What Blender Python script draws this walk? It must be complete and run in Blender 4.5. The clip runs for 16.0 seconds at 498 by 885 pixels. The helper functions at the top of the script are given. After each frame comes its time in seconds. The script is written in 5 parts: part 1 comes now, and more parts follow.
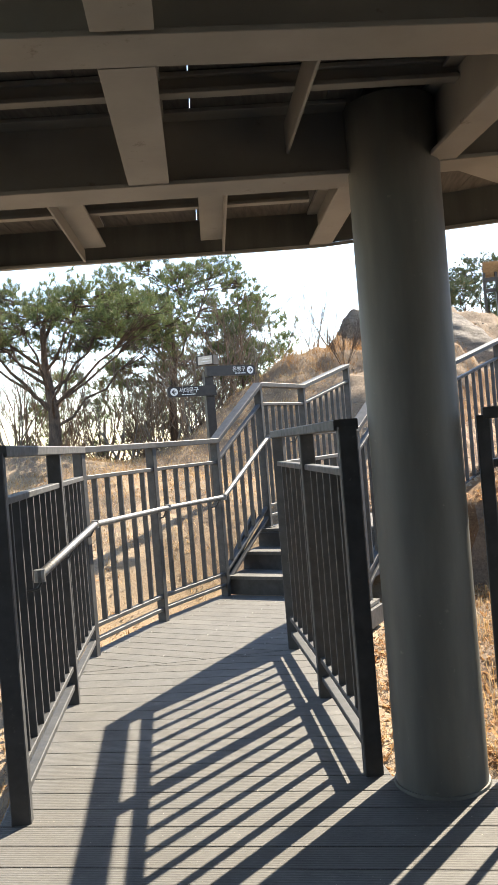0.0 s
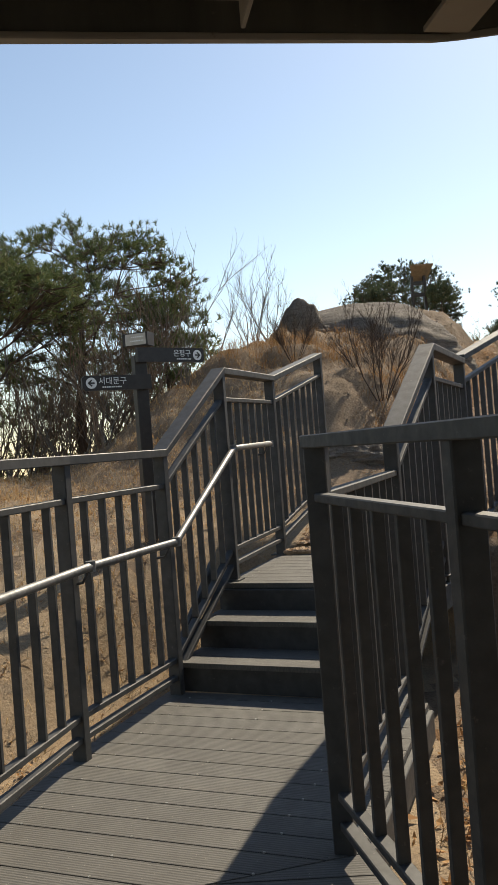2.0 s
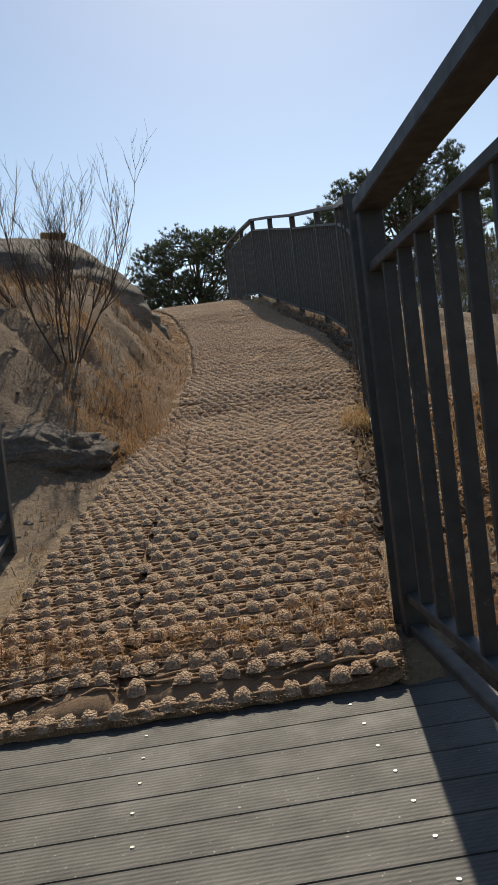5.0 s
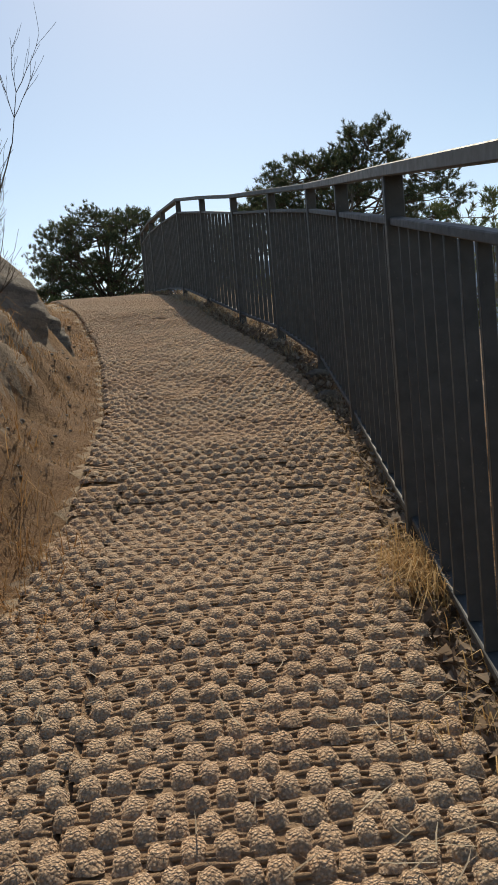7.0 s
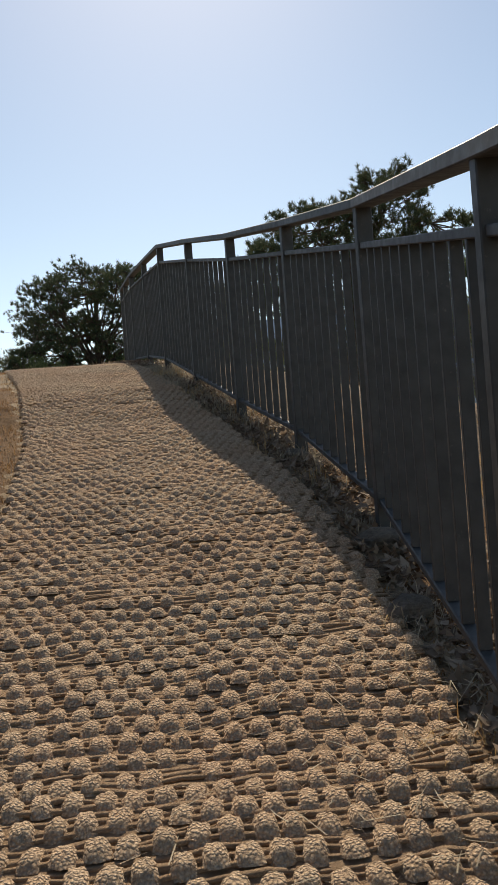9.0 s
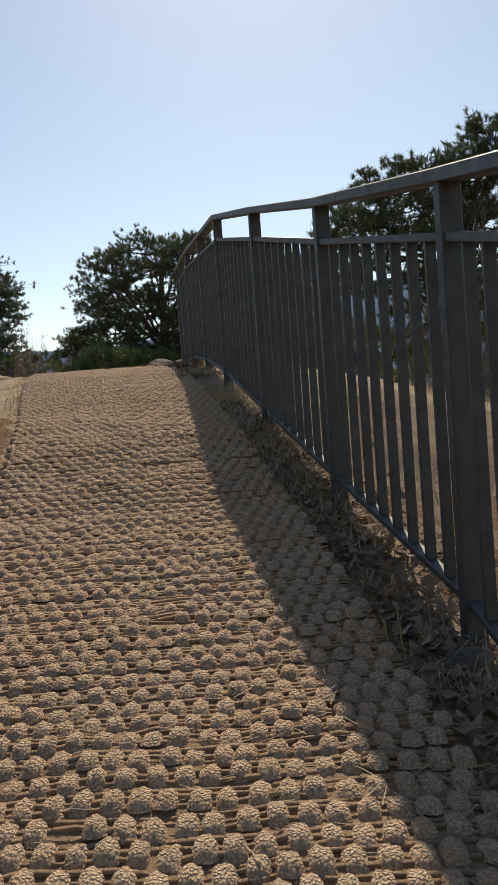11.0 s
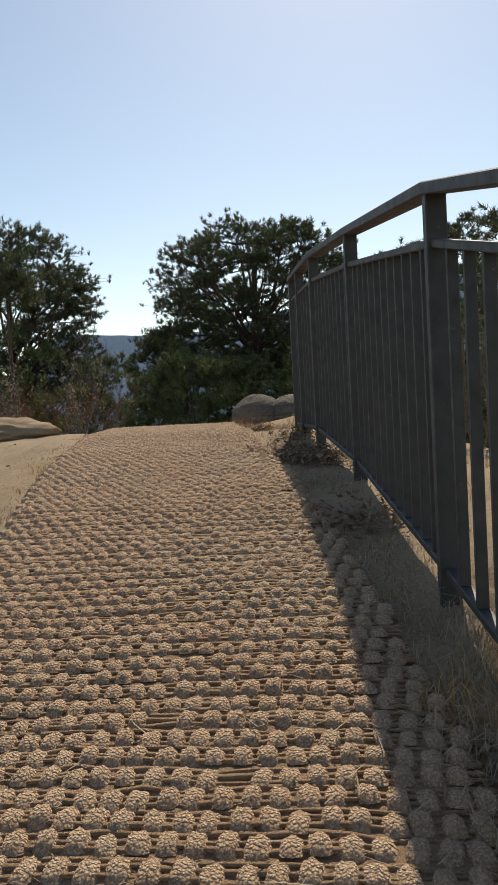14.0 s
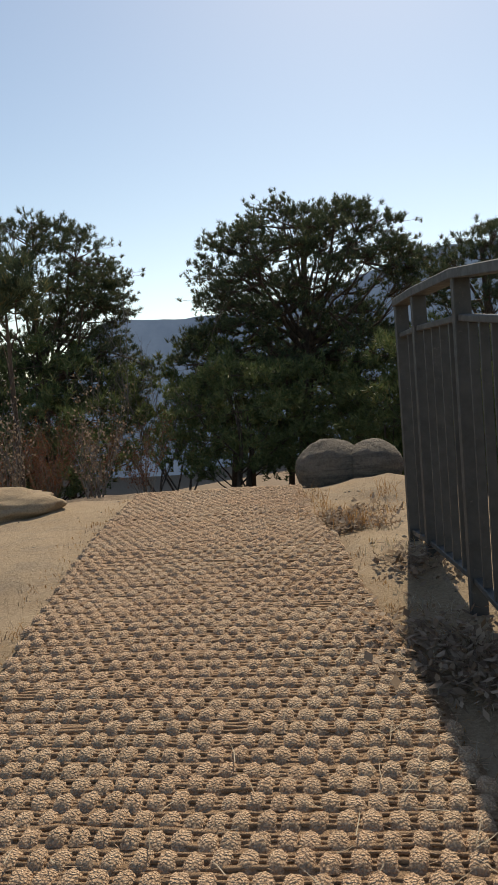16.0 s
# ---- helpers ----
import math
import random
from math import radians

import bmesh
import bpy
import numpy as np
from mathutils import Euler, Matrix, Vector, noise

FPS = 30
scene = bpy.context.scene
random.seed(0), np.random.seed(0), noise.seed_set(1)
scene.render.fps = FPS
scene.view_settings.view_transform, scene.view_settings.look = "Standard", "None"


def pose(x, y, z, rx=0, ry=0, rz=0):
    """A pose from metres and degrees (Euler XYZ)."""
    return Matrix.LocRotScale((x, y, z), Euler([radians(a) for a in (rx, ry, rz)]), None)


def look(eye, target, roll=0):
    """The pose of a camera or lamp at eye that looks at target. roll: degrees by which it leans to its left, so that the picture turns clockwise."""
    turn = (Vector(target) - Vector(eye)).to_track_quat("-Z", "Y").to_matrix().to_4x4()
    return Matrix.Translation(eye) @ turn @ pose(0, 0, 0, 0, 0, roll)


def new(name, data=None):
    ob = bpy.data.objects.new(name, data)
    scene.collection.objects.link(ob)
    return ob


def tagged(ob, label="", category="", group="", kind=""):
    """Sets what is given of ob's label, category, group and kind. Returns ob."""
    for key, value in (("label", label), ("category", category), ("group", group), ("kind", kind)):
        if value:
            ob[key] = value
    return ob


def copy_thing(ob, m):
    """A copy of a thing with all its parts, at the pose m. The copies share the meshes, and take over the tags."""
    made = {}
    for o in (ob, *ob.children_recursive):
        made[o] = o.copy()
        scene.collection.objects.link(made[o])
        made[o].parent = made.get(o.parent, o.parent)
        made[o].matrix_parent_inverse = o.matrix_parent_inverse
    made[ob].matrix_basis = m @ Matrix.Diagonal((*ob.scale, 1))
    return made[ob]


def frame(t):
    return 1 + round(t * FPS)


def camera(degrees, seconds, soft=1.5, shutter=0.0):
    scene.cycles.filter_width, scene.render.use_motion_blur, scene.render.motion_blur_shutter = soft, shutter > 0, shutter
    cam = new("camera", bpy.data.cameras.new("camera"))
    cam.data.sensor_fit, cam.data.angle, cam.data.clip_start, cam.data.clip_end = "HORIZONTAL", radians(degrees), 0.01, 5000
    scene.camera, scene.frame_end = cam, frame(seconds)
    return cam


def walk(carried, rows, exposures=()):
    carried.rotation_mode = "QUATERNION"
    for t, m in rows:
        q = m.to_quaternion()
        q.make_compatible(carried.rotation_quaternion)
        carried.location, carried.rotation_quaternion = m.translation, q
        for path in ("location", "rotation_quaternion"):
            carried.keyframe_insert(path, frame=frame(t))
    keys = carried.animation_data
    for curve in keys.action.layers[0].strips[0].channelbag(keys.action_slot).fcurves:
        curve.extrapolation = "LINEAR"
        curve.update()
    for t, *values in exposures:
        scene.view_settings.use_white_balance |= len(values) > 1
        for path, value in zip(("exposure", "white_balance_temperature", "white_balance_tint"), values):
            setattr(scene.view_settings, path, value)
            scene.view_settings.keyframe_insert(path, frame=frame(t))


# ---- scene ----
cam = camera(34.2, 16.0, 0.85)
PATH = [
    (0, (0.808, -2.045, 1.365), (0.624, -0.054, 1.366), -4.6),
    (0.5, (0.610, -1.436, 1.372), (0.512, 0.561, 1.360), -3.9),
    (1, (0.478, -0.812, 1.384), (0.400, 1.186, 1.383), -3.5),
    (1.5, (0.324, -0.152, 1.38), (0.357, 1.848, 1.374), -4.2),
    (2, (0.204, 0.489, 1.403), (0.264, 2.488, 1.415), -4.4),
    (2.5, (0.107, 1.131, 1.401), (0.309, 3.12, 1.407), -5.0),
    (3, (0.07, 1.802, 1.417), (0.367, 3.78, 1.405), -5.0),
    (3.5, (0.052, 2.502, 1.393), (0.513, 4.447, 1.367), -4.85),
    (4, (0.140, 3.215, 1.375), (0.728, 5.127, 1.338), -5.3),
    (4.5, (0.236, 3.905, 1.352), (1.079, 5.718, 1.303), -5.4),
    (4.7, (0.322, 4.205, 1.318), (1.213, 5.995, 1.262), -6.1),
    (6.8, (1.345, 6.62, 1.892), (2.504, 8.244, 1.749), -4.7),
    (7, (1.479, 6.84, 1.893), (2.619, 8.477, 1.759), -4.8),
    (7.5, (1.896, 7.447, 1.983), (3.023, 9.098, 1.901), -4.1),
    (8, (2.325, 8.041, 2.102), (3.497, 9.661, 2.067), -4.3),
    (8.5, (2.733, 8.598, 2.312), (3.896, 10.225, 2.314), -4.3),
    (8.7, (2.902, 8.846, 2.348), (4.065, 10.473, 2.354), -4.2),
    (10.8, (4.492, 11.155, 2.995), (5.516, 12.872, 2.944), -4.6),
    (11, (4.604, 11.403, 3.098), (5.605, 13.133, 3.033), -4.1),
    (11.5, (4.923, 12.065, 3.253), (5.86, 13.831, 3.184), -3.9),
    (12, (5.166, 12.736, 3.387), (6.018, 14.542, 3.285), -3.6),
    (12.5, (5.472, 13.394, 3.622), (6.301, 15.211, 3.523), -3.4),
    (13, (5.701, 14.035, 3.817), (6.516, 15.861, 3.76), -3.7),
    (13.5, (5.965, 14.636, 3.96), (6.804, 16.451, 3.913), -3.4),
    (13.6, (6.04, 14.77, 3.998), (6.878, 16.585, 3.948), -3.5),
    (14, (6.25, 15.303, 4.116), (7.064, 17.127, 4.028), -3.0),
    (14.5, (6.507, 15.98, 4.313), (7.294, 17.816, 4.225), -3.3),
    (15, (6.711, 16.649, 4.492), (7.428, 18.513, 4.398), -2.9),
    (15.5, (6.911, 17.279, 4.673), (7.603, 19.153, 4.57), -4.3),
    (16, (7.189, 17.895, 4.825), (7.899, 19.76, 4.697), -4.4),
]
EXPOSURES = [(0.0, 1.93, 6950, 10), (0.8, 1.65, 6950, 10), (1.5, 1.03, 7100, 12), (2.0, 0.42, 7400, 9), (2.6, -0.05, 6850, 5), (3.5, -0.1, 6800, 4), (4.5, -0.05, 6900, 9), (7.0, 0.06, 7300, 8), (14.0, 0.06, 7400, 9), (16.0, 0.02, 7400, 9)]
walk(cam, [(t, look(eye, target, roll)) for t, eye, target, roll in PATH], EXPOSURES)

# ---- sky, sun, exposure ----
SUN_AZ = 33.0      # degrees right of +y
SUN_EL = 42.0
world = bpy.data.worlds.new("sky")
scene.world = world
world.use_nodes = True
wn = world.node_tree
wn.nodes.clear()
sky = wn.nodes.new("ShaderNodeTexSky")
sky.sky_type, sky.sun_disc = "NISHITA", False
sky.sun_elevation, sky.sun_rotation = radians(SUN_EL), radians(SUN_AZ)
sky.air_density, sky.dust_density, sky.ozone_density, sky.altitude = 1.0, 0.32, 1.0, 100
bgn = wn.nodes.new("ShaderNodeBackground")
bgn.inputs["Strength"].default_value = 0.126
wout = wn.nodes.new("ShaderNodeOutputWorld")
wn.links.new(sky.outputs[0], bgn.inputs["Color"])
wn.links.new(bgn.outputs[0], wout.inputs["Surface"])
sun_data = bpy.data.lights.new("sun", "SUN")
sun_data.energy, sun_data.angle, sun_data.color = 4.7, radians(0.55), (1.0, 0.92, 0.79)
sun = new("sun", sun_data)
_to = Vector((math.sin(radians(SUN_AZ)) * math.cos(radians(SUN_EL)), math.cos(radians(SUN_AZ)) * math.cos(radians(SUN_EL)), math.sin(radians(SUN_EL))))
sun.matrix_world = Matrix.Translation((0, 0, 30)) @ _to.to_track_quat("Z", "Y").to_matrix().to_4x4()


# ---- materials ----
class Mat:
    """A node material built up step by step."""

    def __init__(self, name, rough=0.7, metal=0.0, spec=0.5):
        self.m = bpy.data.materials.new(name)
        self.m.use_nodes = True
        self.n, self.l = self.m.node_tree.nodes, self.m.node_tree.links
        self.b = self.n["Principled BSDF"]
        self.b.inputs["Roughness"].default_value = rough
        self.b.inputs["Metallic"].default_value = metal
        self.b.inputs["Specular IOR Level"].default_value = spec
        self.co = self.n.new("ShaderNodeTexCoord").outputs["Object"]

    def world_space(self):
        self.co = self.n.new("ShaderNodeNewGeometry").outputs["Position"]
        return self

    def scaled(self, sx, sy, sz, rz=0.0):
        mp = self.n.new("ShaderNodeMapping")
        mp.inputs["Scale"].default_value = (sx, sy, sz)
        mp.inputs["Rotation"].default_value = (0, 0, radians(rz))
        self.l.new(self.co, mp.inputs["Vector"])
        return mp.outputs[0]

    def noise(self, scale, detail=4, rough=0.55, co=None):
        t = self.n.new("ShaderNodeTexNoise")
        t.inputs["Scale"].default_value, t.inputs["Detail"].default_value, t.inputs["Roughness"].default_value = scale, detail, rough
        self.l.new(co or self.co, t.inputs["Vector"])
        return t.outputs["Fac"]

    def cells(self, scale):
        t = self.n.new("ShaderNodeTexVoronoi")
        t.inputs["Scale"].default_value = scale
        self.l.new(self.co, t.inputs["Vector"])
        return t.outputs["Distance"]

    def random(self):
        return self.n.new("ShaderNodeObjectInfo").outputs["Random"]

    def island(self):
        return self.n.new("ShaderNodeNewGeometry").outputs["Random Per Island"]

    def ramp(self, fac, *stops):
        r = self.n.new("ShaderNodeValToRGB")
        e = r.color_ramp.elements
        while len(e) < len(stops):
            e.new(0.5)
        for k, (p, c) in zip(e, stops):
            k.position, k.color = p, (*c, 1) if len(c) == 3 else c
        self.l.new(fac, r.inputs[0])
        return r.outputs[0]

    def mix(self, fac, a, b, mode="MIX"):
        x = self.n.new("ShaderNodeMix")
        x.data_type, x.blend_type = "RGBA", mode
        for sock, v in ((x.inputs["Factor"], fac), (x.inputs["A"], a), (x.inputs["B"], b)):
            if isinstance(v, (int, float)):
                sock.default_value = v
            elif isinstance(v, tuple):
                sock.default_value = (*v, 1)
            else:
                self.l.new(v, sock)
        return x.outputs["Result"]

    def color(self, out):
        if isinstance(out, tuple):
            self.b.inputs["Base Color"].default_value = (*out, 1)
        else:
            self.l.new(out, self.b.inputs["Base Color"])
        return self

    def bump(self, height, strength=0.5, dist=0.01):
        bn = self.n.new("ShaderNodeBump")
        bn.inputs["Strength"].default_value, bn.inputs["Distance"].default_value = strength, dist
        self.l.new(height, bn.inputs["Height"])
        self.l.new(bn.outputs[0], self.b.inputs["Normal"])
        return self

    def translucent(self, col, amount):
        """Lets light through thin leaves and blades."""
        t = self.n.new("ShaderNodeBsdfTranslucent")
        mx = self.n.new("ShaderNodeMixShader")
        mx.inputs[0].default_value = amount
        self.l.new(col, t.inputs["Color"])
        self.l.new(self.b.outputs[0], mx.inputs[1])
        self.l.new(t.outputs[0], mx.inputs[2])
        self.l.new(mx.outputs[0], self.n["Material Output"].inputs["Surface"])
        return self

    def roughness(self, out):
        self.l.new(out, self.b.inputs["Roughness"])
        return self


def g(v):
    return (v, v, v)


def make_materials():
    M = {}
    # weathered ribbed planks, laid in two directions
    for key, turn in (("deck_far", 23), ("deck", 4)):
        m = Mat("ribbed_plank", 0.6, 0, 0.3).world_space()
        c = m.ramp(m.noise(4, 6, 0.6), (0.25, (0.066, 0.065, 0.061)), (0.75, (0.120, 0.117, 0.109)))
        along = m.scaled(1, 1, 1, turn)
        fine = m.noise(40, 4, 0.65, co=m.scaled(0.7, 9, 1, turn))
        ribs = m.n.new("ShaderNodeTexWave")
        ribs.bands_direction = "Y"
        ribs.inputs["Scale"].default_value, ribs.inputs["Distortion"].default_value = 22.0, 0.25
        m.l.new(along, ribs.inputs["Vector"])
        c = m.mix(0.4, c, m.ramp(fine, (0.3, g(0.055)), (0.7, (0.24, 0.23, 0.21))))
        c = m.mix(m.ramp(m.random(), (0, g(0)), (1, g(0.4))), c, (0.105, 0.098, 0.088))
        c = m.mix(m.ramp(m.noise(1.6, 7, 0.7), (0.55, g(0)), (0.75, g(0.45))), c, (0.235, 0.225, 0.20))
        speck = m.ramp(m.noise(90, 2, 0.5), (0.72, g(0)), (0.76, g(0.8)))
        c = m.mix(speck, c, (0.45, 0.41, 0.34))
        c = m.mix(m.ramp(ribs.outputs["Fac"], (0.1, g(0.14)), (0.45, g(0))), c, (0.05, 0.047, 0.042))
        M[key] = m.color(c).bump(m.mix(0.5, ribs.outputs["Fac"], fine), 0.6, 0.004).roughness(m.ramp(m.noise(9), (0.3, g(0.62)), (0.7, g(0.85)))).m
    # dark painted steel of the railings
    m = Mat("painted_steel", 0.42, 0.0, 0.5).world_space()
    c = m.ramp(m.noise(14, 5), (0.3, (0.030, 0.031, 0.032)), (0.72, (0.055, 0.056, 0.057)))
    c = m.mix(m.ramp(m.noise(40, 6, 0.7), (0.62, g(0)), (0.75, g(0.55))), c, (0.17, 0.155, 0.14))
    M["steel"] = m.color(c).roughness(m.ramp(m.noise(22, 4), (0.3, g(0.5)), (0.7, g(0.7)))).bump(m.noise(180, 2), 0.06, 0.002).m
    # galvanised handrail tube
    m = Mat("galvanised_tube", 0.5, 0.7).world_space()
    c = m.ramp(m.noise(30, 4), (0.3, (0.13, 0.13, 0.13)), (0.7, (0.24, 0.24, 0.235)))
    M["tube"] = m.color(c).bump(m.noise(140, 2), 0.05, 0.002).m
    # brown-grey painted column and roof steel
    m = Mat("roof_steel", 0.5).world_space()
    c = m.ramp(m.noise(3, 6), (0.3, (0.245, 0.235, 0.21)), (0.7, (0.33, 0.315, 0.285)))
    c = m.mix(m.ramp(m.noise(9, 6, 0.7), (0.63, g(0)), (0.72, g(0.6))), c, (0.10, 0.075, 0.05))
    M["roofsteel"] = m.color(c).bump(m.noise(70, 3), 0.08, 0.003).m
    m = Mat("column_paint", 0.55).world_space()
    c = m.ramp(m.noise(4, 6, co=m.scaled(3, 3, 0.5)), (0.3, (0.085, 0.086, 0.079)), (0.7, (0.13, 0.13, 0.116)))
    c = m.mix(m.ramp(m.noise(25, 5, 0.7), (0.66, g(0)), (0.72, g(0.6))), c, (0.20, 0.19, 0.16))
    M["column"] = m.color(c).bump(m.noise(40, 4), 0.1, 0.004).m
    m = Mat("roof_board", 0.75).world_space()
    c = m.ramp(m.noise(7, 5, co=m.scaled(8, 1, 1, 8)), (0.3, (0.078, 0.073, 0.066)), (0.7, (0.14, 0.13, 0.118)))
    M["board"] = m.color(c).bump(m.noise(50, 3), 0.2, 0.003).m
    # sandy ground with grit and straw
    m = Mat("sandy_ground", 0.95, 0, 0.2).world_space()
    c = m.ramp(m.noise(1.3, 7, 0.6), (0.3, (0.27, 0.185, 0.11)), (0.55, (0.36, 0.26, 0.165)), (0.75, (0.45, 0.35, 0.23)))
    c = m.mix(m.ramp(m.noise(2.4, 8, 0.7, co=m.scaled(1, 1, 4)), (0.5, g(0)), (0.6, g(0.6))), c, (0.19, 0.15, 0.115))
    c = m.mix(m.ramp(m.noise(0.6, 6, 0.65), (0.5, g(0)), (0.62, g(0.65))), c, (0.23, 0.15, 0.075))
    grit = m.noise(55, 5, 0.75)
    c = m.mix(0.45, c, m.ramp(grit, (0.3, (0.12, 0.085, 0.055)), (0.7, (0.50, 0.40, 0.28))))
    M["ground"] = m.color(c).bump(grit, 0.7, 0.02).m
    m = Mat("bank_soil", 0.95, 0, 0.2).world_space()
    c = m.ramp(m.noise(1.7, 7, 0.65), (0.3, (0.15, 0.10, 0.065)), (0.55, (0.23, 0.165, 0.115)), (0.78, (0.31, 0.235, 0.165)))
    c = m.mix(m.ramp(m.noise(6, 7, 0.7), (0.52, g(0)), (0.62, g(0.6))), c, (0.085, 0.06, 0.042))
    grit = m.noise(45, 6, 0.75)
    c = m.mix(0.45, c, m.ramp(grit, (0.3, (0.07, 0.05, 0.035)), (0.7, (0.38, 0.29, 0.20))))
    M["soil"] = m.color(c).bump(m.mix(0.5, grit, m.noise(9, 6, 0.7)), 0.9, 0.05).m
    # iron-stained soil with matted roots
    m = Mat("rust_soil", 0.95, 0, 0.2).world_space()
    c = m.ramp(m.noise(2.6, 7, 0.68), (0.3, (0.11, 0.058, 0.029)), (0.52, (0.22, 0.12, 0.058)), (0.75, (0.32, 0.205, 0.11)))
    grit = m.noise(60, 6, 0.78)
    c = m.mix(0.5, c, m.ramp(grit, (0.32, (0.04, 0.023, 0.014)), (0.68, (0.38, 0.23, 0.12))))
    M["rust"] = m.color(c).bump(m.mix(0.5, grit, m.noise(13, 6, 0.7)), 1.0, 0.05).m
    # granite
    m = Mat("granite", 0.9, 0, 0.25).world_space()
    c = m.ramp(m.noise(2.2, 8, 0.65), (0.3, (0.16, 0.125, 0.095)), (0.6, (0.27, 0.22, 0.17)), (0.8, (0.34, 0.275, 0.205)))
    c = m.mix(m.ramp(m.noise(4, 7, 0.7, co=m.scaled(1, 1, 3.2)), (0.48, g(0)), (0.58, g(0.7))), c, (0.09, 0.072, 0.058))
    bed = m.noise(2.2, 7, 0.7, co=m.scaled(0.5, 0.5, 9))
    c = m.mix(m.ramp(bed, (0.50, g(0)), (0.56, g(0.65))), c, (0.075, 0.058, 0.045))
    gr = m.noise(38, 6, 0.75)
    c = m.mix(0.35, c, m.ramp(gr, (0.3, g(0.08)), (0.7, (0.45, 0.40, 0.34))))
    M["rock"] = m.color(c).bump(m.mix(0.45, gr, bed), 1.0, 0.09).m
    # coir mat
    m = Mat("coir_fibre", 0.95, 0, 0.15).world_space()
    c = m.ramp(m.noise(1.6, 5), (0.36, (0.66, 0.40, 0.25)), (0.64, (0.68, 0.52, 0.37)))
    c = m.mix(m.ramp(m.noise(0.9, 4), (0.5, g(0)), (0.7, g(0.5))), c, (0.50, 0.42, 0.31))
    cell = m.cells(120)
    fib = m.noise(260, 3, 0.7)
    c = m.mix(0.55, c, m.ramp(cell, (0.2, (0.90, 0.68, 0.49)), (0.62, (0.30, 0.18, 0.11))))
    c = m.mix(0.3, c, m.ramp(fib, (0.3, (0.20, 0.125, 0.075)), (0.68, (0.82, 0.64, 0.46))))
    c = m.mix(m.ramp(m.island(), (0, g(0)), (1, g(0.3))), c, (0.42, 0.29, 0.19))
    M["coir"] = m.color(c).bump(m.mix(0.3, cell, fib), 1.0, -0.02).m
    # cords and backing toned darker, partly for the shadow between the knots
    m = Mat("coir_weft", 0.95, 0, 0.15).world_space()
    fib2 = m.noise(110, 4, 0.7, co=m.scaled(1.0, 6.0, 1.0, 60))
    c = m.ramp(fib2, (0.3, (0.22, 0.135, 0.08)), (0.68, (0.56, 0.385, 0.25)))
    M["weft"] = m.color(c).bump(fib2, 1.0, 0.008).m
    # dry grass, straw and dead leaves
    for nm, a, b in (("dry_grass", (0.36, 0.21, 0.085), (0.60, 0.42, 0.21)), ("tawny_grass", (0.24, 0.115, 0.04), (0.46, 0.27, 0.115)), ("grey_straw", (0.26, 0.21, 0.15), (0.50, 0.43, 0.32)), ("dead_leaf", (0.16, 0.105, 0.07), (0.36, 0.28, 0.21)), ("fallen_leaf", (0.22, 0.105, 0.045), (0.50, 0.29, 0.13)), ("rust_leaf", (0.10, 0.042, 0.025), (0.22, 0.092, 0.050))):
        m = Mat(nm, 0.85, 0, 0.2)
        c = m.ramp(m.island(), (0, a), (1, b))
        M[nm] = m.color(c).translucent(c, 0.25).m
    # trees
    m = Mat("pine_bark", 0.95, 0, 0.2).world_space()
    c = m.ramp(m.noise(14, 6, 0.7, co=m.scaled(1, 1, 0.35)), (0.3, (0.05, 0.038, 0.03)), (0.7, (0.15, 0.11, 0.085)))
    M["bark"] = m.color(c).bump(m.noise(22, 5, 0.7), 0.8, 0.03).m
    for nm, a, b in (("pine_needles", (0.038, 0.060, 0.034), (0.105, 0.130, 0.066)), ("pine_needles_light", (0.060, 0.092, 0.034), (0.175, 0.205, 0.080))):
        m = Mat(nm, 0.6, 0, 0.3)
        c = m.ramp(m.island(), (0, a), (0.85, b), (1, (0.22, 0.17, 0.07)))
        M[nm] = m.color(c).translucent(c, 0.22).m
    m = Mat("twig", 0.9, 0, 0.2).world_space()
    M["twig"] = m.color(m.ramp(m.noise(9, 3), (0.3, (0.10, 0.070, 0.050)), (0.7, (0.24, 0.17, 0.12)))).m
    m = Mat("grey_twig", 0.9, 0, 0.2).world_space()
    M["greytwig"] = m.color(m.ramp(m.noise(9, 3), (0.3, (0.10, 0.085, 0.075)), (0.7, (0.25, 0.22, 0.19)))).m
    # signs
    m = Mat("sign_brown", 0.5).world_space()
    M["sign"] = m.color(m.ramp(m.noise(20, 4), (0.3, (0.022, 0.017, 0.014)), (0.7, (0.036, 0.028, 0.024)))).m
    M["white"] = Mat("sign_white", 0.5).color((0.78, 0.77, 0.74)).m
    m = Mat("sign_plate", 0.45).world_space()
    M["plate"] = m.color(m.ramp(m.noise(30, 3), (0.3, (0.42, 0.37, 0.30)), (0.7, (0.52, 0.47, 0.39)))).m
    m = Mat("panel_board", 0.5).world_space()
    M["panel"] = m.color(m.ramp(m.noise(12, 3), (0.3, (0.20, 0.145, 0.09)), (0.7, (0.27, 0.20, 0.13)))).m
    # far wooded hills; haze put in as blue colour and faint glow
    m = Mat("hazed_far_woods", 1.0, 0, 0.0).world_space()
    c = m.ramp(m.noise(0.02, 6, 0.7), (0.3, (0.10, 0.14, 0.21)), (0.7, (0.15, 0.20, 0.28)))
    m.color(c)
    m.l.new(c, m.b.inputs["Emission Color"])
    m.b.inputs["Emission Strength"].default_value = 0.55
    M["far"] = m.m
    m = Mat("blue_roof", 0.6)
    M["blue"] = m.color((0.22, 0.27, 0.33)).m
    m = Mat("screw_head", 0.4, 0.6)
    M["screw"] = m.color((0.40, 0.39, 0.36)).m
    return M


MAT = make_materials()


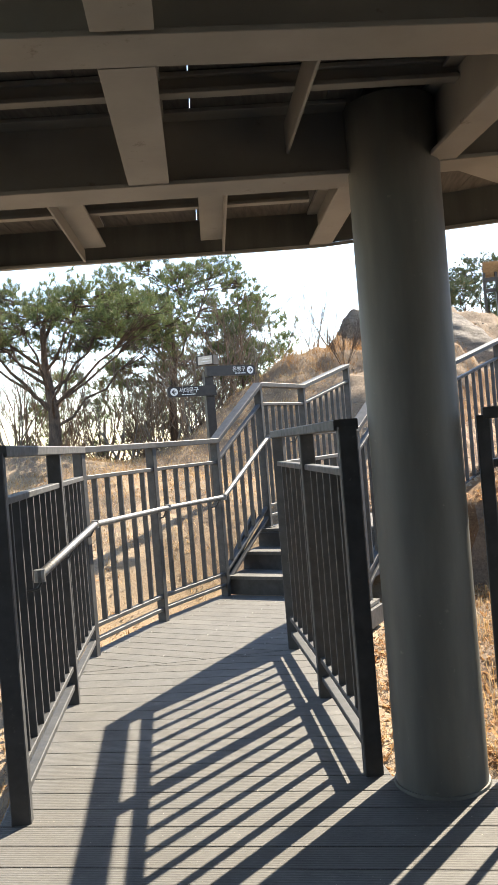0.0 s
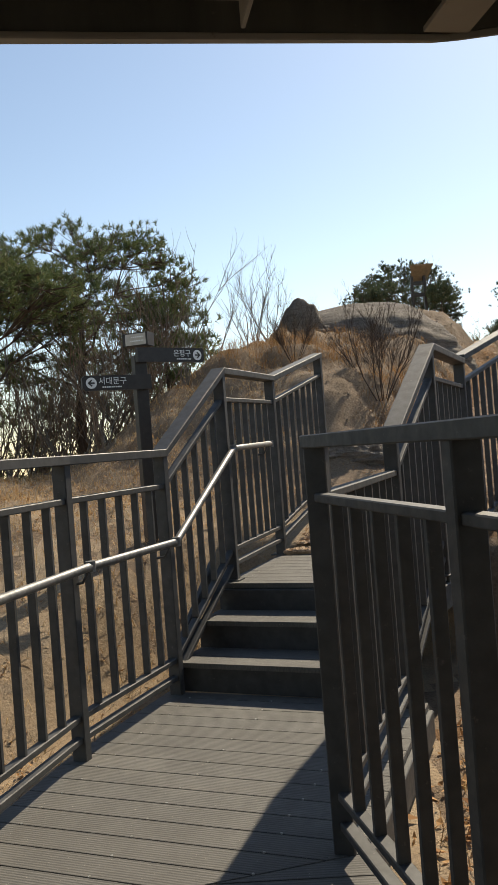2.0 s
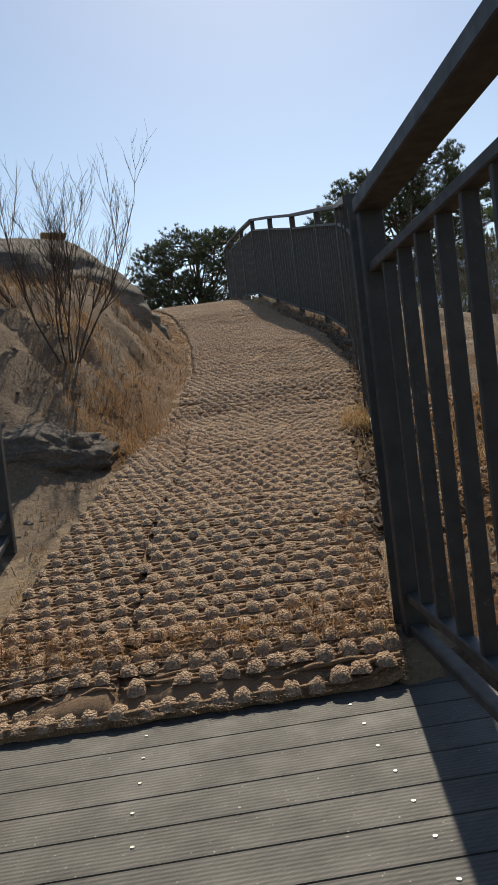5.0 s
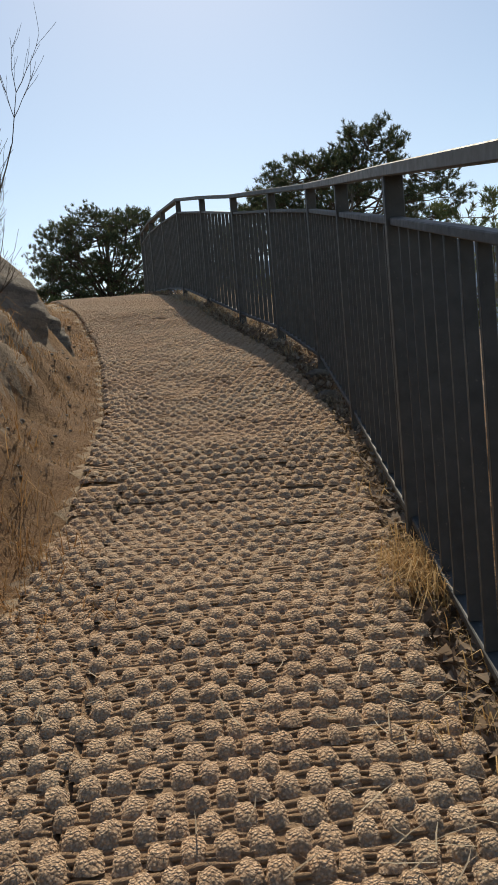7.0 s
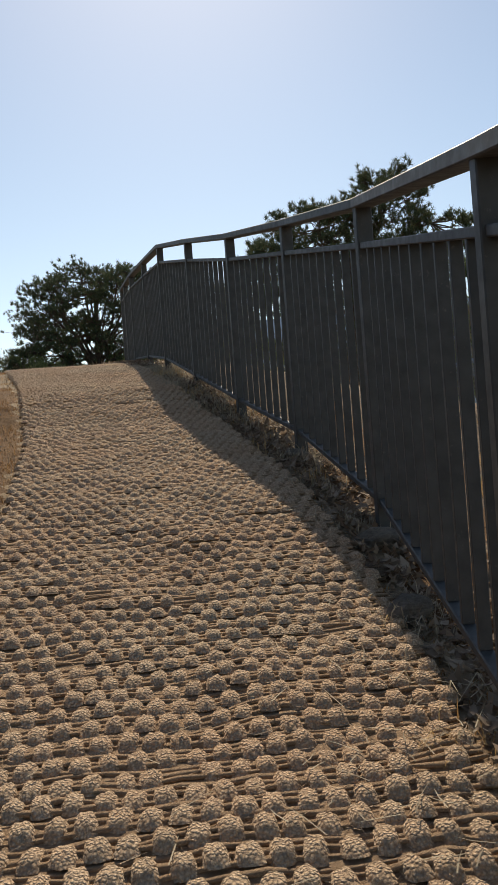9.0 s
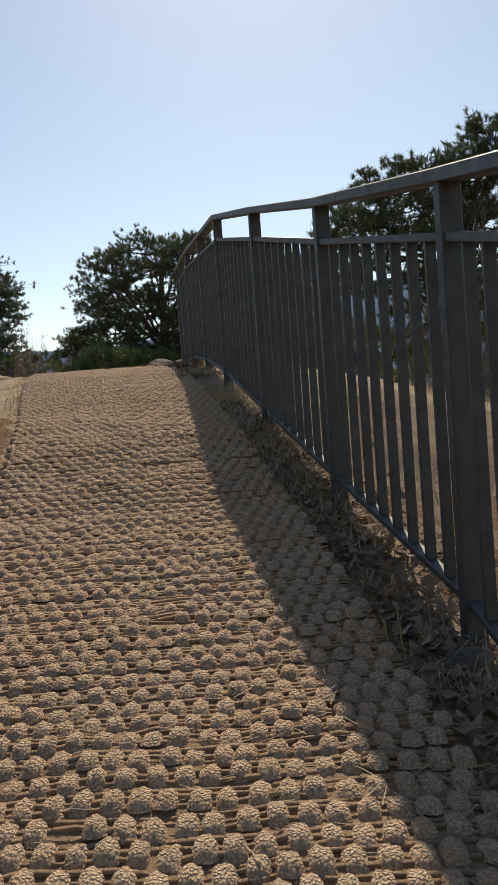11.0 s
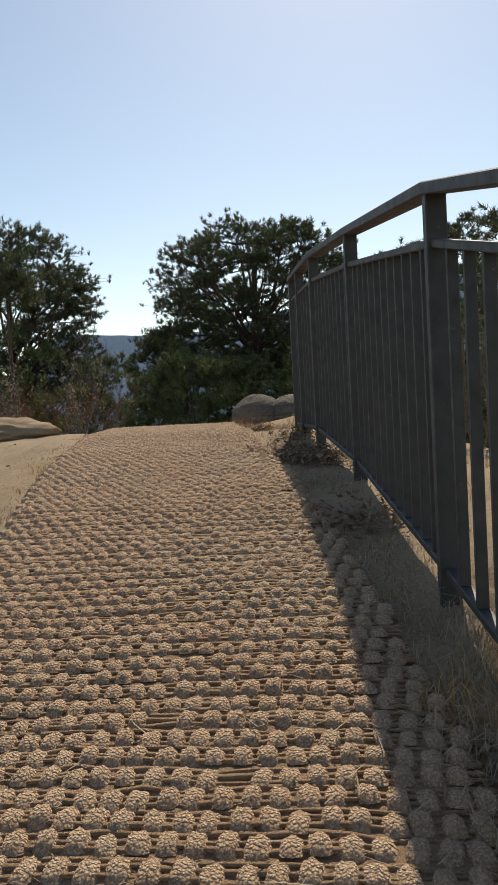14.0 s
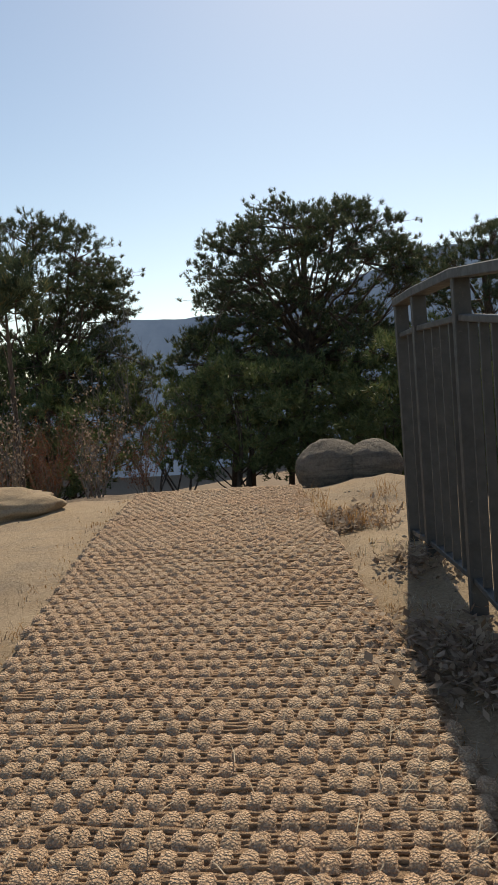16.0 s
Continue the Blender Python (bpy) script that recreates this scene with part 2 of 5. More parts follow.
# ---- mesh tools ----
class Soup:
    """Collects vertices and faces for one mesh."""

    def __init__(self):
        self.v, self.f = [], []

    def add(self, verts, faces):
        k = len(self.v)
        self.v.extend(tuple(p) for p in verts)
        self.f.extend(tuple(i + k for i in fc) for fc in faces)
        return self

    def bar(self, p, q, w, h, sp=None, sq=None, ch=0.004):
        """A chamfered bar from p to q: w across, h upright; sp, sq: side vectors at its ends."""
        p, q = Vector(p), Vector(q)
        d = q - p
        if abs(d.x) + abs(d.y) < 1e-6:
            side, up = Vector((1, 0, 0)), Vector((0, 1, 0))
        else:
            side, up = Vector((d.y, -d.x, 0)).normalized(), Vector((0, 0, 1))
        a, b = w / 2, h / 2
        c = min(ch, a * 0.4, b * 0.4)
        ring = [(-a + c, -b), (a - c, -b), (a, -b + c), (a, b - c), (a - c, b), (-a + c, b), (-a, b - c), (-a, -b + c)]
        vs = [p + (sp or side) * x + up * y for x, y in ring] + [q + (sq or side) * x + up * y for x, y in ring]
        fs = [(i, (i + 1) % 8, (i + 1) % 8 + 8, i + 8) for i in range(8)] + [tuple(range(7, -1, -1)), tuple(range(8, 16))]
        return self.add(vs, fs)

    def post(self, p, height, w, d, yaw, ch=0.004):
        """An upright chamfered post: w along the yaw's direction, d across."""
        a, b = w / 2, d / 2
        c = min(ch, a * 0.4, b * 0.4)
        e, n = Vector((math.cos(yaw), math.sin(yaw), 0)), Vector((-math.sin(yaw), math.cos(yaw), 0))
        ring = [(-a + c, -b), (a - c, -b), (a, -b + c), (a, b - c), (a - c, b), (-a + c, b), (-a, b - c), (-a, -b + c)]
        p = Vector(p)
        vs = [p + e * x + n * y + Vector((0, 0, z)) for z in (0, height) for x, y in ring]
        fs = [(i, (i + 1) % 8, (i + 1) % 8 + 8, i + 8) for i in range(8)] + [tuple(range(7, -1, -1)), tuple(range(8, 16))]
        return self.add(vs, fs)

    def tube(self, pts, radii, sides=6, cap=True):
        pts = [Vector(p) for p in pts]
        vs, n = [], len(pts)
        ref = Vector((0.31, 0.22, 0.93))
        for i, p in enumerate(pts):
            t = (pts[min(i + 1, n - 1)] - pts[max(i - 1, 0)]).normalized()
            a = t.cross(ref)
            a = a.normalized() if a.length > 1e-4 else Vector((1, 0, 0))
            b = t.cross(a)
            for k in range(sides):
                w = 2 * math.pi * k / sides
                vs.append(p + (a * math.cos(w) + b * math.sin(w)) * radii[i])
        fs = [(i * sides + k, i * sides + (k + 1) % sides, (i + 1) * sides + (k + 1) % sides, (i + 1) * sides + k) for i in range(n - 1) for k in range(sides)]
        if cap:
            fs += [tuple(range(sides - 1, -1, -1)), tuple((n - 1) * sides + k for k in range(sides))]
        return self.add(vs, fs)

    def mesh(self, name, material, smooth=False):
        me = bpy.data.meshes.new(name)
        me.from_pydata(self.v, [], self.f)
        me.materials.append(material)
        if smooth:
            me.shade_smooth()
        me.update()
        return me


def part(name, soup, material, parent=None, label="", smooth=False):
    ob = new(name, soup.mesh(name, material, smooth) if isinstance(soup, Soup) else soup)
    if parent:
        ob.parent = parent
        ob.matrix_parent_inverse = parent.matrix_basis.inverted()
    if label:
        tagged(ob, label)
    return ob


def thing(name, label, category, at=(0, 0, 0), group="", kind=""):
    ob = new(name)
    ob.empty_display_size = 0.1
    ob.matrix_basis = Matrix.Translation(at)
    return tagged(ob, label, category, group, kind)


# ---- lie of the land ----
def xy(u, v):
    return (0.5 * u + 0.87 * v) / 1.0069, (0.87 * u - 0.5 * v) / 1.0069


RISE_U = (-30, -2, 2, 5.4, 6.5, 7.76, 9.22, 10.5, 11.24, 12.4, 13.85, 15.36, 16.4, 17.6, 19.5, 20.7, 22.6, 24, 26.5, 30, 36, 45, 60, 150, 500, 2500)
RISE_Z = (-3, -0.5, -0.32, -0.25, 0.44, 0.80, 1.12, 1.32, 1.53, 1.77, 2.12, 2.43, 2.64, 2.98, 3.37, 3.58, 3.775, 3.865, 3.90, 3.45, 2.6, 1.6, -1.5, -30, -60, -60)


def value_noise(x, y, seed=0):
    x, y = np.asarray(x, float), np.asarray(y, float)
    xi, yi = np.floor(x).astype(np.int64), np.floor(y).astype(np.int64)
    fx, fy = x - xi, y - yi
    fx, fy = fx * fx * (3 - 2 * fx), fy * fy * (3 - 2 * fy)

    def hsh(a, b):
        n = (a * 374761393 + b * 668265263 + seed * 974711) & 0x7FFFFFFF
        n = ((n ^ (n >> 13)) * 1274126177) & 0x7FFFFFFF
        return ((n ^ (n >> 16)) & 0xFFFF) / 65535.0

    return (hsh(xi, yi) * (1 - fx) + hsh(xi + 1, yi) * fx) * (1 - fy) + (hsh(xi, yi + 1) * (1 - fx) + hsh(xi + 1, yi + 1) * fx) * fy


def fbm(x, y, octaves=4, seed=0):
    return sum(value_noise(x * 2 ** k + 17.3 * k, y * 2 ** k - 9.1 * k, seed + k) * 0.5 ** k for k in range(octaves)) / (2 - 0.5 ** (octaves - 1)) - 0.5


def smooth(a, b, x):
    t = np.clip((np.asarray(x, float) - a) / (b - a), 0, 1)
    return t * t * (3 - 2 * t)


# left and right edges of the trodden strip, by distance along it
MAT_U = (6.62, 8.9, 10.9, 12.4, 13.9, 15.8, 18.4, 19.6, 21.6, 23.3, 25.2, 26.6)
MAT_L = (-2.98, -2.82, -2.66, -2.62, -2.74, -2.94, -3.42, -3.72, -4.16, -4.46, -4.78, -4.98)
MAT_R = (-1.6, -1.45, -1.18, -1.08, -1.15, -1.38, -1.85, -2.08, -2.47, -2.83, -3.18, -3.42)


def ground_z(x, y):
    x, y = np.asarray(x, float), np.asarray(y, float)
    u, v = 0.5 * x + 0.87 * y, 0.87 * x - 0.5 * y
    z = np.interp(u, RISE_U, RISE_Z)
    edge = np.interp(u, MAT_U, MAT_L)
    left = np.clip(edge - v, 0, None)
    even = np.interp(u, (-30, -2, 2, 8.4), (-3, -0.5, -0.25, 0.95))
    z = np.where(u < 8.4, z + (even - z) * smooth(0.05, 0.7, left), z)
    # rocky bank beside the strip
    bank = smooth(7.2, 10.5, u) * (1 - smooth(17.0, 19.5, u))
    z = z + bank * (1.0 * smooth(0.08, 1.1, left) + 0.5 * smooth(1.0, 3.5, left)) * (1 - smooth(2.7, 5.2, left))
    z = z + bank * smooth(0.2, 0.8, left) * (1 - smooth(3, 5, left)) * 0.05 * np.sin(15 * z + 6 * fbm(x * 0.8, y * 0.8, 3, 21))
    # slope left of the deck
    low = 1 - smooth(6.0, 9.5, u)
    z = z + low * (0.16 * np.clip(left - 0.2, 0, 8) + 0.10)
    # crown of the hill falls away
    z = z - 0.28 * np.clip(left - 4.5, 0, 45) * smooth(8, 13, u) * (1 - smooth(30, 60, u))
    right = np.clip(v - np.interp(u, MAT_U, MAT_R) - 0.9, 0, None)
    z = z - 0.22 * np.clip(right, 0, 40)
    z = z - 0.10 * np.clip(left - 9, 0, 200) * (1 - smooth(200, 500, left))
    away = smooth(0.0, 0.5, np.maximum(edge - v, v - np.interp(u, MAT_U, MAT_R)))
    rough = fbm(x * 0.9, y * 0.9, 5, 3) * 0.30 + fbm(x * 4, y * 4, 3, 8) * (0.06 + 0.26 * bank) + fbm(x * 9, y * 9, 3, 12) * 0.10 * bank
    z = z + rough * (0.12 + 0.88 * away) * smooth(-0.5, 1.5, np.hypot(np.maximum(x - 1.0, 0) * 0.4, 0) + away + smooth(5.5, 7, u))
    # keep clear below the boards
    deckish = (1 - smooth(6.35, 6.6, u)) * (1 - smooth(0.15, 0.7, np.maximum(-3.05 - v, v - 1.0)))
    z = np.where((u < 6.6), np.minimum(z, z * (1 - deckish) + np.minimum(z, -0.22) * deckish), z)
    return z


def gz(x, y):
    return float(ground_z(x, y))


def build_ground():
    n = 460
    t = np.linspace(-1, 1, n)
    ax = 3.5 + 13 * t + 1.0 * np.sinh(7.6 * t)
    ay = 11.5 + 16 * t + 1.0 * np.sinh(7.6 * t)
    X, Y = np.meshgrid(ax, ay, indexing="ij")
    Z = ground_z(X, Y)
    co = np.stack([X, Y, Z], -1).reshape(-1, 3)
    i = np.arange(n * n).reshape(n, n)
    quads = np.stack([i[:-1, :-1], i[1:, :-1], i[1:, 1:], i[:-1, 1:]], -1).reshape(-1, 4)
    me = bpy.data.meshes.new("ground")
    me.from_pydata(co.tolist(), [], quads.tolist())
    me.shade_smooth()
    me.materials.append(MAT["ground"])
    me.materials.append(MAT["soil"])
    me.materials.append(MAT["rust"])
    U, V = 0.5 * X + 0.87 * Y, 0.87 * X - 0.5 * Y
    left = np.interp(U, MAT_U, MAT_L) - V
    right = V - np.interp(U, MAT_U, MAT_R)
    bank = smooth(0.02, 0.25, left) * smooth(6.9, 8.2, U) * (1 - smooth(16.5, 18.5, U))
    far = smooth(26.0, 27.5, U) + smooth(0.05, 0.4, right) * smooth(6.6, 8, U) * (1 - smooth(18.5, 20.5, U))
    slope = 0.5 * smooth(0.3, 1.5, left) * (1 - smooth(6.5, 8.0, U))
    soil = (1.4 * bank + far + slope + 1.3 * fbm(X * 1.7, Y * 1.7, 4, 61)) > 0.45
    seam = smooth(0.0, 0.1, left) * (1 - smooth(0.25, 0.7, left)) * smooth(8.6, 9.6, U) * (1 - smooth(17.5, 19.5, U))
    shoulder = smooth(0.0, 0.2, right) * (1 - smooth(0.9, 1.6, right)) * smooth(6.8, 8.5, U) * (1 - smooth(16, 18, U)) * 0.55
    hollow = 0.55 * smooth(0.9, 1.2, X) * smooth(0.8, 1.2, Y) * (1 - smooth(8.0, 9.0, Y)) * smooth(0.0, 0.2, right) * (1 - smooth(4, 6, right))
    soil = soil | ((hollow + fbm(X * 2.0, Y * 2.0, 3, 47)) > 0.3)
    rust = (seam + shoulder + 0.7 * hollow + 1.1 * fbm(X * 2.3, Y * 2.3, 4, 83)) > 0.5
    kinds = np.where(rust, 2, soil.astype(np.int32)).astype(np.int32)
    me.polygons.foreach_set("material_index", kinds[:-1, :-1].reshape(-1))
    return tagged(new("ground", me), "sandy hillside ground with grit and dry straw", "ground", kind="structure")


build_ground()

# ---- railings ----
RAIL_H = 1.43


def railing(name, label, nodes, height=RAIL_H, gap=0.165, group="", double=True, low=0.10):
    """A steel railing along nodes (x, y, foot z): a post at each, rails and upright bars between."""
    root = thing(name, label, "railing", nodes[0], group)
    pts = [Vector(p) for p in nodes]
    n = len(pts)
    dirs = [(Vector((pts[i + 1].x - pts[i].x, pts[i + 1].y - pts[i].y, 0))).normalized() for i in range(n - 1)]
    sides = []
    for i in range(n):
        a, b = dirs[max(i - 1, 0)], dirs[min(i, n - 2)]
        t = (a + b).normalized()
        s = Vector((t.y, -t.x, 0))
        sides.append(s / max(0.5, s.dot(Vector((b.y, -b.x, 0)))))
    for i, p in enumerate(pts):
        d = dirs[min(i, n - 2)]
        part("post", Soup().post(p - Vector((0, 0, 0.12)), height + 0.12 - 0.03, 0.05, 0.075, math.atan2(d.y, d.x)), MAT["steel"], root)
    up = Vector((0, 0, 1))
    for i in range(n - 1):
        p, q = pts[i], pts[i + 1]
        part("top_rail", Soup().bar(p + up * (height - 0.0225), q + up * (height - 0.0225), 0.10, 0.045, sides[i], sides[i + 1]), MAT["steel"], root)
        d = dirs[i]
        a, b = p + d * 0.025, q - d * 0.025
        L = (q - p).length
        slope = (q.z - p.z) / max(0.01, math.hypot(q.x - p.x, q.y - p.y))
        a.z, b.z = p.z + slope * 0.025, q.z - slope * 0.025
        part("middle_rail", Soup().bar(a + up * (height - 0.215), b + up * (height - 0.215), 0.05, 0.03), MAT["steel"], root)
        part("bottom_rail", Soup().bar(a + up * low, b + up * low, 0.045, 0.03), MAT["steel"], root)
        bar0 = low + 0.015
        if double:
            part("bottom_rail", Soup().bar(a + up * (low + 0.10), b + up * (low + 0.10), 0.045, 0.03), MAT["steel"], root)
            bar0 = low + 0.115
        k = max(2, round(L / gap))
        for j in range(1, k):
            f = j / k
            c = p.lerp(q, f)
            part("baluster", Soup().post(c + up * bar0, height - 0.23 - bar0, 0.02, 0.038, math.atan2(d.y, d.x), 0.002), MAT["steel"], root)
    return root


STEP_D = 0.515
RAIL_D = 0.525
railing("railing", "dark painted steel railing with upright bars beside the deck", [(-0.44, 0.92, 0), (-0.69, 2.33, 0), (-0.863, 3.351, 0), (-0.574, 4.323, 0), (-0.18, 5.234, 0), (0.196, 5.976, RAIL_D), (0.600, 7.055, RAIL_D + 0.015), (1.155, 8.27, 0.83)], group="walkway railings")
railing("railing", "dark painted steel railing with upright bars beside the steps", [(0.90, 1.232, 0), (0.715, 2.233, 0), (0.512, 3.255, 0), (1.06, 4.655, 0), (1.505, 5.505, RAIL_D + 0.008), (2.03, 6.61, RAIL_D)], group="walkway railings")
railing("railing", "dark painted steel railing past the round column", [(1.42, 1.13, 0), (2.45, 0.98, 0), (3.45, 0.80, 0)], group="walkway railings")
railing("hillside_railing", "long dark steel railing climbing the hill beside the coir path", [(2.05, 6.68, 0.56), (2.95, 7.88, 0.93), (3.80, 9.07, 1.27), (4.755, 10.40, 1.64), (5.755, 11.845, 2.04), (6.47, 13.28, 2.40), (6.98, 14.65, 2.71), (7.48, 16.09, 3.07), (8.05, 17.64, 3.44), (8.79, 19.40, 3.70), (9.35, 20.86, 3.855), (9.63, 21.62, 3.87), (9.76, 22.0, 3.86)], group="walkway railings", double=False, low=0.06)


def handrail():
    root = thing("handrail", "galvanised round handrail tube fixed inside the railing", "handrail", (-0.4, 1.2, 0.9))
    pts = [(-0.42, 1.25, 0.88), (-0.77, 3.30, 0.90), (-0.47, 4.33, 0.90), (-0.11, 5.06, 0.905), (0.26, 5.95, 1.405), (0.56, 6.80, 1.42)]
    part("tube", Soup().tube(pts, [0.021] * len(pts), 12), MAT["tube"], root, smooth=True)
    for p in pts:
        s = Soup().tube([Vector(p) + Vector((0, 0, -0.026)), Vector(p) + Vector((0, 0, 0.026))], [0.024, 0.024], 10)
        part("joint", s, MAT["tube"], root)
    for f in (0.05, 0.5, 0.97, 1.97, 2.9, 3.97, 4.9):
        i = min(int(f), 4)
        p = Vector(pts[i]).lerp(Vector(pts[i + 1]), f - i)
        d = Vector(pts[i + 1]) - Vector(pts[i])
        s = Vector((-d.y, d.x, 0)).normalized()
        part("bracket", Soup().tube([p + Vector((0, 0, -0.02)), p + Vector((0, 0, -0.07)) + s * 0.03, p + Vector((0, 0, -0.08)) + s * 0.09], [0.007] * 3, 6), MAT["steel"], root)


handrail()


# ---- boardwalk ----
def clip_poly(poly, px, py, nx, ny):
    """The part of a flat polygon on the side of the line to which (nx, ny) points."""
    out = []
    for i, a in enumerate(poly):
        b = poly[(i + 1) % len(poly)]
        da, db = (a[0] - px) * nx + (a[1] - py) * ny, (b[0] - px) * nx + (b[1] - py) * ny
        if da >= 0:
            out.append(a)
        if da * db < 0:
            k = da / (da - db)
            out.append((a[0] + k * (b[0] - a[0]), a[1] + k * (b[1] - a[1])))
    return out


def prism(poly, z0, z1, ch=0.003):
    """A plank cut to a flat polygon, with a small chamfer round its top."""
    n = len(poly)
    cx, cy = sum(p[0] for p in poly) / n, sum(p[1] for p in poly) / n
    inner = []
    for x, y in poly:
        d = math.hypot(cx - x, cy - y) or 1
        inner.append((x + (cx - x) / d * ch, y + (cy - y) / d * ch))
    s = Soup()
    vs = [(x, y, z0) for x, y in poly] + [(x, y, z1 - ch) for x, y in poly] + [(x, y, z1) for x, y in inner]
    fs = [tuple(range(n - 1, -1, -1)), tuple(2 * n + i for i in range(n))]
    fs += [(i, (i + 1) % n, n + (i + 1) % n, n + i) for i in range(n)] + [(n + i, n + (i + 1) % n, 2 * n + (i + 1) % n, 2 * n + i) for i in range(n)]
    return s.add(vs, fs)


def planks(root, poly, angle, width, z, mat, thick=0.03, gap=0.006):
    """Fills a polygon with planks running at an angle."""
    a = radians(angle)
    nx, ny = -math.sin(a), math.cos(a)
    ds = [p[0] * nx + p[1] * ny for p in poly]
    k = math.floor(min(ds) / width)
    while k * width < max(ds):
        q = clip_poly(poly, nx * (k * width + gap / 2), ny * (k * width + gap / 2), nx, ny)
        if len(q) > 2:
            e = (k + 1) * width - gap / 2
            q = clip_poly(q, nx * e, ny * e, -nx, -ny)
        if len(q) > 2:
            area = abs(sum(q[i][0] * q[(i + 1) % len(q)][1] - q[(i + 1) % len(q)][0] * q[i][1] for i in range(len(q)))) / 2
            if area > 0.004:
                part("plank", prism(q, z - thick, z), mat, root)
        k += 1


def ccw(poly):
    a = sum(poly[i][0] * poly[(i + 1) % len(poly)][1] - poly[(i + 1) % len(poly)][0] * poly[i][1] for i in range(len(poly)))
    return poly if a > 0 else poly[::-1]


def build_deck():
    root = thing("deck", "grey weathered plank deck with grooved boards", "deck", (0, 2, 0), kind="structure")
    near = ccw([(-3.6, -5.2), (4.2, -5.2), (4.2, 0.72), (1.55, 1.10), (0.97, 1.20), (0.56, 3.23), (-0.92, 2.93), (-0.50, 0.8), (-3.6, 1.1)])
    planks(root, near, -4.0, 0.142, 0.0, MAT["deck"])
    far = ccw([(-0.92, 2.936), (0.56, 3.236), (1.16, 4.70), (-0.24, 5.30), (-0.65, 4.36), (-0.95, 3.37)])
    planks(root, far, -23.0, 0.142, 0.0, MAT["deck_far"])
    top = ccw([(0.116, 5.885), (1.407, 5.29), (2.10, 6.50), (0.60, 7.13)])
    planks(root, top, -23.0, 0.142, STEP_D, MAT["deck_far"])
    for z, ring in ((-0.033, near), (-0.033, far), (STEP_D - 0.033, top)):
        for i, p in enumerate(ring):
            q = ring[(i + 1) % len(ring)]
            part("edge_beam", Soup().bar((p[0], p[1], z - 0.08), (q[0], q[1], z - 0.08), 0.05, 0.15), MAT["steel"], root)


def build_steps():
    root = thing("steps", "three grey plank steps with dark risers", "steps", (0.4, 5.2, 0), kind="structure")
    e = Vector((0.908, -0.418, 0))
    f = Vector((0.418, 0.908, 0))
    a = Vector((-0.185, 5.295, 0))
    wide, run, rise = 1.37, 0.328, STEP_D / 3
    for k in range(3):
        o = a + f * run * k
        z = rise * (k + 1)
        q = [o + f * 0.012, o + e * wide + f * 0.012, o + e * wide + f * 0.03, o + f * 0.03]
        part("riser", prism([(p.x, p.y) for p in q], z - rise + (0 if k else -0.0), z - 0.031), MAT["steel"], root, "dark riser board")
        if k < 2:
            for j in range(2):
                s0, s1 = o + f * (-0.012 + 0.166 * j), o + f * (-0.012 + 0.166 * (j + 1) - 0.006)
                if j == 1:
                    s1 = o + f * (run + 0.012)
                q = [s0, s0 + e * wide, s1 + e * wide, s1]
                part("tread", prism([(p.x, p.y) for p in q], z - 0.03, z), MAT["deck_far"], root)
    for s in (-0.02, wide + 0.02):
        p = a + e * s
        q = p + f * (run * 2)
        part("stringer", Soup().bar((p.x, p.y, 0.12), (q.x, q.y, STEP_D + 0.12), 0.03, 0.14), MAT["steel"], root)


def build_fixings():
    """Foot plates of the stair posts, and screws along the boards."""
    for x, y, z in ((0.196, 5.976, STEP_D), (1.505, 5.505, STEP_D), (0.587, 7.077, STEP_D), (2.03, 6.61, STEP_D)):
        pl = thing("foot_plate", "small steel foot plate bolted to the deck", "plate", (x, y, z), "foot plates")
        part("plate", Soup().bar((x - 0.055, y + 0.025, z + 0.004), (x + 0.055, y - 0.025, z + 0.004), 0.11, 0.008, ch=0.002), MAT["steel"], pl)
        for sx in (-0.04, 0.04):
            part("bolt", Soup().tube([(x + sx, y + 0.035, z + 0.006), (x + sx, y + 0.035, z + 0.018)], [0.008, 0.007], 6), MAT["screw"], pl)
    s = Soup()
    e, f = Vector((0.9205, -0.3907, 0)), Vector((0.3907, 0.9205, 0))
    r = random.Random(4)
    for o, n, z, cols in ((Vector((-0.19, 5.24, 0)), 14, 0.0, (0.12, 0.62, 1.15)), (Vector((0.16, 5.97, 0)), 8, STEP_D, (0.1, 0.62, 1.2))):
        for k in range(n):
            for c in cols:
                p = o + e * (c + r.uniform(-0.012, 0.012)) + f * ((k + 0.4) * 0.142 * (-1 if z == 0 else 1))
                s.tube([(p.x, p.y, z - 0.002), (p.x, p.y, z + 0.0025)], [0.006, 0.005], 6)
    tagged(new("screws", s.mesh("screws", MAT["screw"])), "bright screw heads along the deck boards", "screws", kind="stuff")


build_deck()
build_steps()
build_fixings()


